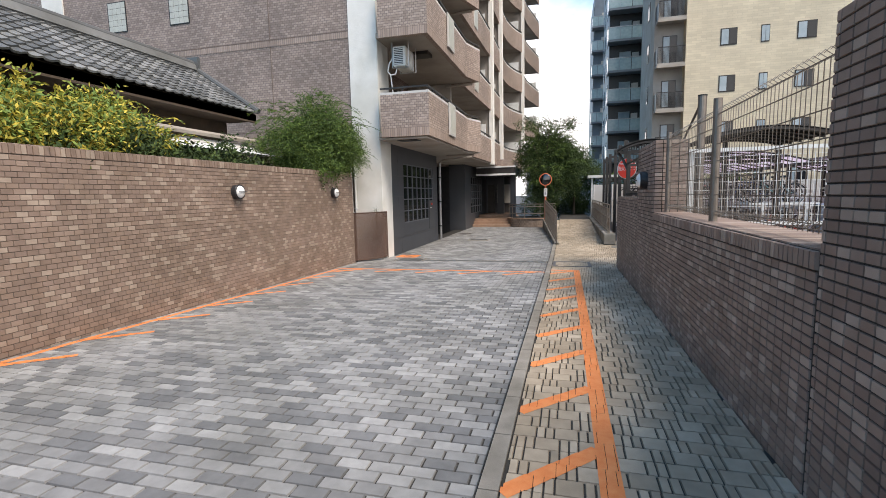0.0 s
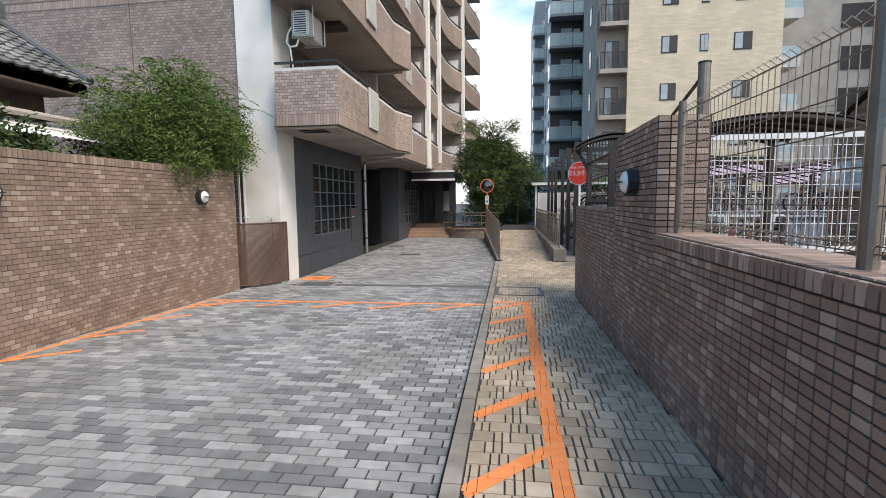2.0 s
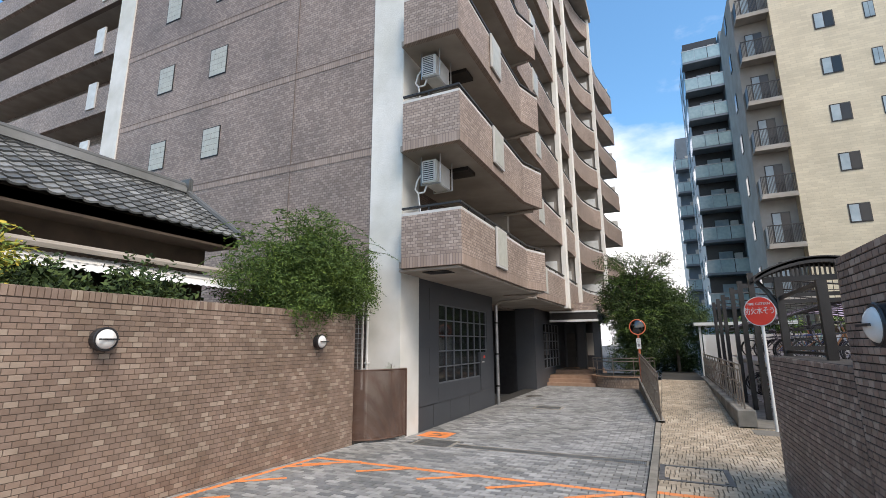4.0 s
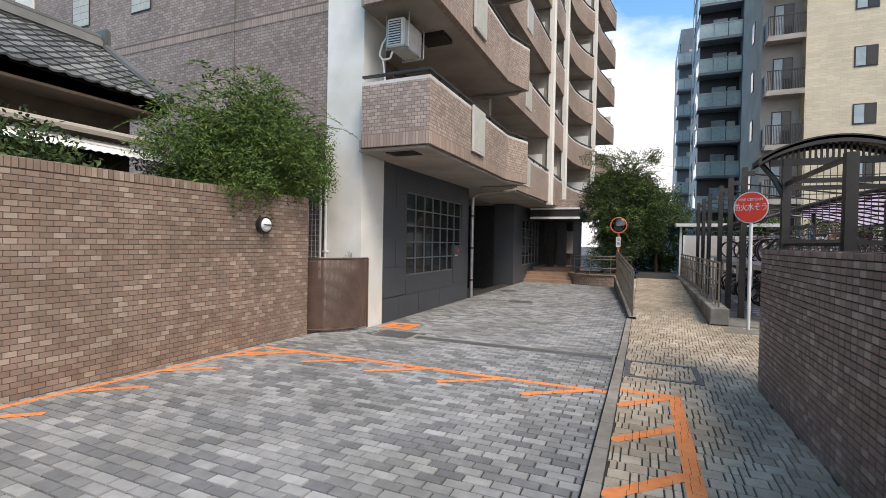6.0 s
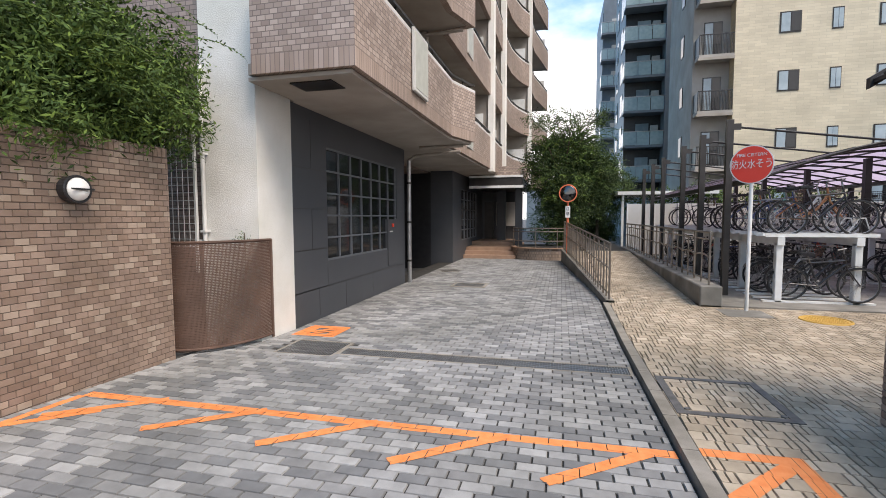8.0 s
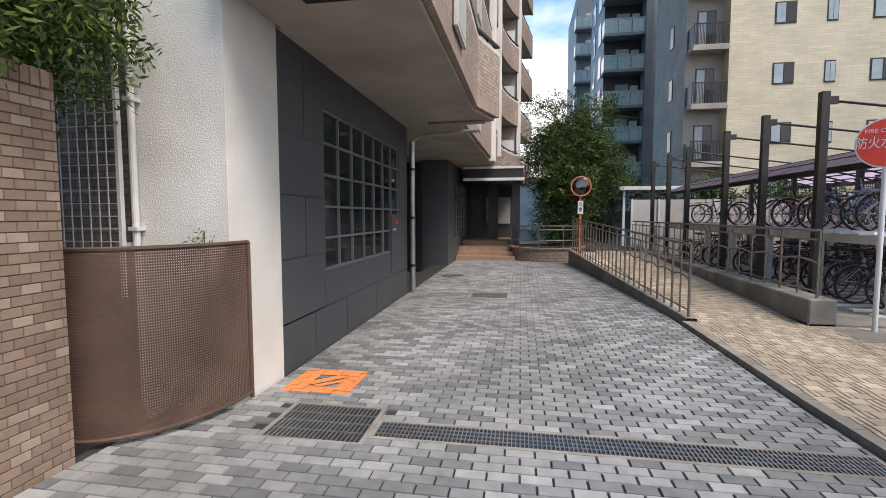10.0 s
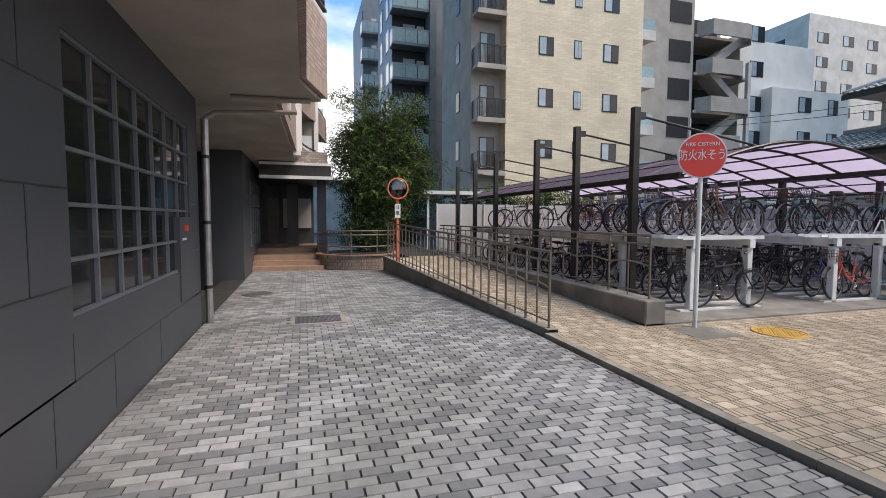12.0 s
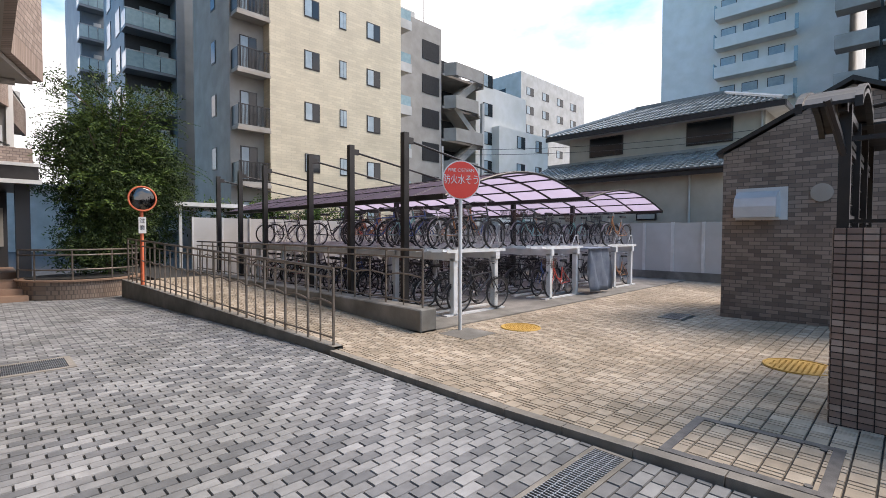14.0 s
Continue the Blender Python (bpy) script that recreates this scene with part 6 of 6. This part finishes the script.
for k in range(8):
    for x in (58.5, 63, 67.5, 72):
        window(wb, x, 55, 2.6 + 3 * k, 2.0, 1.3, "s")
    window(wb, 57, 58, 2.6 + 3 * k, 1.8, 1.3, "w")
tall = thing("tall_block", "tall pale apartment tower with white balconies", "building")
part("wall", boxed(52, 15.5, -0.6, 70, 31.8, 45), M_WHITEWALL, tall)
for k in range(14):
    z = 2.5 + 3.0 * k
    bal = part("balcony", boxed(50.6, 19.3, z, 50.75, 26, z + 1.15), M_WHITEWALL, tall, "white balcony parapet")
    part("slab", boxed(50.75, 19.3, z, 52, 26, z + 0.2), M_WHITEWALL, bal)
    for y in (20.2, 22.4, 24.4):
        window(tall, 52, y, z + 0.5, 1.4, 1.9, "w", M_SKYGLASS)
    part("end_rail", boxed(50.6, 26.0, z + 0.1, 52, 26.1, z + 1.5), M_BLUEGLASS, bal)
    part("end_rail", boxed(50.58, 19.0, z + 0.1, 50.7, 19.3, z + 1.5), M_BLUEGLASS, bal)
dk = thing("dark_block", "dark apartment block with external stairs", "building")
part("wall", boxed(46, 2, -0.6, 60, 14.0, 45), M_DARK, dk)
for k in range(14):
    part("landing", boxed(44.5, 13.2, 1 + 3 * k, 46, 15.8, 2.1 + 3 * k), M_GREYWALL, dk)
    part("gallery", boxed(45.0, 3, 1 + 3 * k, 46, 13.0, 1.15 + 3 * k), M_PALEWALL, dk)
    window(dk, 46, 8.5, 2 + 3 * k, 2.2, 1.6, "w", M_SKYGLASS)
    window(dk, 46, 11.2, 2 + 3 * k, 1.2, 1.6, "w", M_SKYGLASS)
far = thing("far_houses", "low pale houses at the path's far end", "building")
part("wall", boxed(-6, 75, -0.6, 8, 85, 6.0), M_PALEWALL, far)
part("roof", boxed(-6.5, 74.5, 6.0, 8.5, 85.5, 6.4), M_GREYWALL, far)
canp = thing("carport", "pale low carport roof behind the fence", "carport")
part("roof", boxed(1.3, 30.2, 2.35, 5.5, 34, 2.5), M_WMETAL, canp)
for x in (1.5, 5.2):
    part("post", boxed(x, 30.4, -0.6, x + 0.1, 30.5, 2.35), M_WMETAL, canp)

# overhead cable
cab = thing("overhead_cable", "thin black overhead cables", "cable")
for z, dz in ((5.6, 0.0), (5.2, 0.15)):
    pts3 = [(13.0 + 0.4 * i, 28 - 1.2 * i, z + dz - 0.4 * math.sin(math.pi * i / 14)) for i in range(15)]
    part("wire", path_tube(bmesh.new(), pts3, 0.012, 4), M_BLACK, cab)
tube_pole = part("pole", tube(bmesh.new(), (13.0, 28, -0.6), (13.0, 28, 5.8), 0.06, 8), M_STEEL, cab)
part("pole", tube(bmesh.new(), (18.6, 11.2, -0.6), (18.6, 11.2, 5.8), 0.06, 8), M_STEEL, cab)

# ---- wall tiles ----
pieces("tile", wall_west, cells_on(-6, 11.72, -0.5, 2.02, 0.116, 0.06, 0.0065, True, -5.606, "x"), (0, 1, 0), (0, 0, 1), (1, 0, 0), 0.006, 0.002, M_WALLTILE,
       lambda c: 9.6 < c[1] < 11.7 and 0.2 < c[2] < 1.2, "brown and buff wall tiles")
pieces("coping_tile", wall_west, [((-5.606, -6 + 0.058 * i + 0.029, 2.078), 0.026, 0.05) for i in range(305)], (0, 1, 0), (0, 0, 1), (1, 0, 0), 0.012, 0.002, M_WALLTILE,
       lambda c: c[1] > 3, "upright coping tiles")
pieces("top_tile", wall_west, [((-5.728, -6 + 0.058 * i + 0.029, 2.131), 0.026, 0.12) for i in range(305)], (0, 1, 0), (1, 0, 0), (0, 0, 1), 0.006, 0.002, M_WALLTILE, lambda c: False, "coping tiles")
pieces("tile", wall_east, cells_on(2.56, 6.9, -0.5, 1.1, 0.1, 0.054, 0.0075, False, 1.158, "x"), (0, 1, 0), (0, 0, 1), (-1, 0, 0), 0.008, 0.002, M_RTILE,
       lambda c: 3.5 < c[1] < 5.5 and 0.3 < c[2] < 1.0, "dark brown wall tiles")
pieces("coping_tile", wall_east, [((1.158, 2.58 + 0.056 * i, 1.152), 0.025, 0.045) for i in range(77)], (0, 1, 0), (0, 0, 1), (-1, 0, 0), 0.02, 0.003, M_RTILE, lambda c: True, "coping tiles")
pieces("top_tile", wall_east, [((1.36, 2.58 + 0.056 * i, 1.201), 0.025, 0.2) for i in range(77)], (0, 1, 0), (1, 0, 0), (0, 0, 1), 0.008, 0.002, M_RTILE, lambda c: True, "coping tiles")
pieces("tile", wall_east_pier, cells_on(6.905, 8.35, -0.5, 2.17, 0.1, 0.054, 0.0075, True, 1.158, "x") , (0, 1, 0), (0, 0, 1), (-1, 0, 0), 0.008, 0.002, M_RTILE,
       lambda c: c[2] > 1.3, "dark brown pier tiles")
pieces("end_tile", wall_east_pier, cells_on(1.155, 1.57, 1.15, 2.17, 0.1, 0.054, 0.0075, False, 6.898, "y"), (1, 0, 0), (0, 0, 1), (0, -1, 0), 0.008, 0.002, M_RTILE, lambda c: True, "pier tiles")
pieces("tile", wall_east_end, cells_on(8.36, 11.44, -0.5, 1.38, 0.1, 0.054, 0.0075, False, 1.158, "x"), (0, 1, 0), (0, 0, 1), (-1, 0, 0), 0.008, 0.002, M_RTILE,
       lambda c: c[1] < 10 and 0.3 < c[2], "dark brown wall tiles")
pieces("end_tile", wall_east_end, cells_on(1.155, 1.57, -0.3, 1.38, 0.2, 0.054, 0.0075, False, 11.442, "y"), (1, 0, 0), (0, 0, 1), (0, 1, 0), 0.008, 0.002, M_WALLTILE, lambda c: True, "wall end tiles")
pieces("side_tile", wall_east_end, cells_on(8.36, 11.44, -0.3, 1.38, 0.2, 0.054, 0.0075, False, 1.572, "x"), (0, 1, 0), (0, 0, 1), (1, 0, 0), 0.008, 0.002, M_WALLTILE, lambda c: False, "wall tiles")
pieces("tile", wall_gate, cells_on(-6, 2.54, -0.5, 2.27, 0.1, 0.054, 0.0075, False, 1.158, "x"), (0, 1, 0), (0, 0, 1), (-1, 0, 0), 0.008, 0.002, M_RTILE,
       lambda c: c[1] > 1.8 and 0.2 < c[2] < 1.9, "dark brown gate wall tiles")
pieces("end_tile", wall_gate, cells_on(1.155, 1.75, 1.0, 2.27, 0.1, 0.054, 0.0075, False, 2.542, "y"), (1, 0, 0), (0, 0, 1), (0, 1, 0), 0.008, 0.002, M_RTILE, lambda c: False, "gate wall tiles")

# ---- pavers ----
PL, PW, GAP = 0.2, 0.106, 0.011
cells, r = [], 0
y = -5.0
while y < 31:
    s = -5.6 - (PL / 2 if r % 2 else 0)
    edge = -5.14 if y > 12.65 else -5.6
    while s < -0.44:
        a, c = max(s, edge), min(s + PL, -0.445)
        m = (a + c) / 2
        yc = y + PW / 2
        hole = (-4.7 < m < -3.88 and 12.27 < yc < 12.92) or (-3.9 < m and 12.38 < yc < 12.7) or (-3.8 < m < -3.04 and 18.34 < yc < 18.94)
        if c - a > 0.02 and not hole:
            cells.append(((m, yc, ground_z(yc) - 0.012 + random.uniform(-0.0015, 0.0015)), (c - a - GAP) / 2, (PW - GAP) / 2))
        s += PL
    y += PW
    r += 1
drive_cells = cells
pieces("paver", driveway, cells, (1, 0, 0), (0, 1, 0), (0, 0, 1), 0.013, 0.0035, M_PAVER, lambda c: -3.8 < c[0] < -1.2 and 13.0 < c[1] < 15.6, "mixed grey concrete pavers")

cells, r = [], 0
y = -5.0
while y < 25.8:
    yc = y + 0.0725
    x_end = 1.15 if yc < 11.45 else (13.8 if yc < 16.6 else 1.25)
    s = -0.32 - (0.13 if r % 2 else 0) - 0.02 * (r % 3)
    k = r
    while s < x_end:
        w = (0.15, 0.055, 0.055)[k % 3]
        a, c = max(s, -0.315), min(s + w, x_end)
        m = (a + c) / 2
        if c - a > 0.02 and not (5.55 < m < 6.35 and 14.05 < yc < 14.5) and not (6.6 < m < 9.2 and yc < 13.7):
            cells.append(((m, yc, path_z(yc) - 0.012 + random.uniform(-0.0015, 0.0015)), (c - a - 0.008) / 2, (0.145 - 0.01) / 2))
        s += w
        k += 1
    y += 0.145
    r += 1
pieces("beige_paver", pavement, cells, (1, 0, 0), (0, 1, 0), (0, 0, 1), 0.013, 0.0035, M_BEIGE, lambda c: -0.3 < c[0] < 1.3 and 11.9 < c[1] < 14.2, "beige concrete pavers")


# ---- orange marks, painted on the tops of the pavers ----
def clip(poly, axis, limit, sign):
    """The part of a plan polygon on one side of an axis-parallel line."""
    out = []
    for p, q in zip(poly, poly[1:] + poly[:1]):
        dp, dq = sign * (limit - p[axis]), sign * (limit - q[axis])
        if dp >= 0:
            out.append(p)
        if dp * dq < 0:
            t = dp / (dp - dq)
            out.append((p[0] + (q[0] - p[0]) * t, p[1] + (q[1] - p[1]) * t))
    return out


def mark(parent, p0, p1, w, cells, coat=0):
    """A painted line: a thin coat on every paver it crosses, broken at the joints. coat: 0 for the first layer, more for what crosses it."""
    lift = 0.0142 + 0.0015 * coat
    d = Vector((p1[0] - p0[0], p1[1] - p0[1])).normalized()
    nx, ny = -d.y * w / 2, d.x * w / 2
    quad = [(p0[0] + nx, p0[1] + ny), (p0[0] - nx, p0[1] - ny), (p1[0] - nx, p1[1] - ny), (p1[0] + nx, p1[1] + ny)]
    xs, ys = [q[0] for q in quad], [q[1] for q in quad]
    vs, fs = [], []
    for (cx0, cy0, cz0), a, b in cells:
        if cx0 + a < min(xs) or cx0 - a > max(xs) or cy0 + b < min(ys) or cy0 - b > max(ys):
            continue
        poly = quad
        for axis, limit, sign in ((0, cx0 + a + 0.0025, 1), (0, cx0 - a - 0.0025, -1), (1, cy0 + b + 0.0025, 1), (1, cy0 - b - 0.0025, -1)):
            poly = clip(poly, axis, limit, sign) if poly else poly
        if len(poly) > 2:
            k = len(vs)
            vs += [(x, y, cz0 + lift) for x, y in poly]
            fs.append(tuple(range(k, k + len(poly))))
    if vs:
        raw("painted_line", vs, fs, M_ORANGE, parent)


marks = thing("road_marking", "hatched orange no-parking lines painted on the pavers", "road marking", kind="structure")
mark(marks, (0.24, -5), (0.24, 10.66), 0.12, cells)
mark(marks, (-0.31, 10.6), (0.18, 10.6), 0.11, cells)
mark(marks, (-5.46, 10.55), (-0.45, 10.62), 0.11, drive_cells)
mark(marks, (-5.52, -5), (-5.46, 10.5), 0.09, drive_cells)
for i in range(-6, 9):
    mark(marks, (-0.31, 2.2 + 0.975 * i), (0.2, 2.74 + 0.975 * i), 0.11, cells, 1)
for i in range(-5, 4):
    mark(marks, (-5.46, 6.95 + 0.95 * i), (-4.96, 7.42 + 0.95 * i), 0.09, drive_cells, 1)
for i in range(5):
    mark(marks, (-5.33 + 1.005 * i, 10.05), (-4.62 + 1.005 * i, 10.62), 0.1, drive_cells, 2)
box_mark = thing("parking_box_mark", "small orange square with worn middle painted beside the wall", "road marking", kind="structure")
for c, (p, q, w) in enumerate((((-5.0, 13.26), (-4.34, 13.26), 0.16), ((-4.98, 13.74), (-4.36, 13.74), 0.16), ((-4.9, 13.25), (-4.9, 13.75), 0.2), ((-4.43, 13.25), (-4.43, 13.75), 0.18),
                ((-4.8, 13.4), (-4.5, 13.7), 0.1), ((-4.72, 13.33), (-4.5, 13.52), 0.07))):
    mark(box_mark, p, q, w, drive_cells, c)
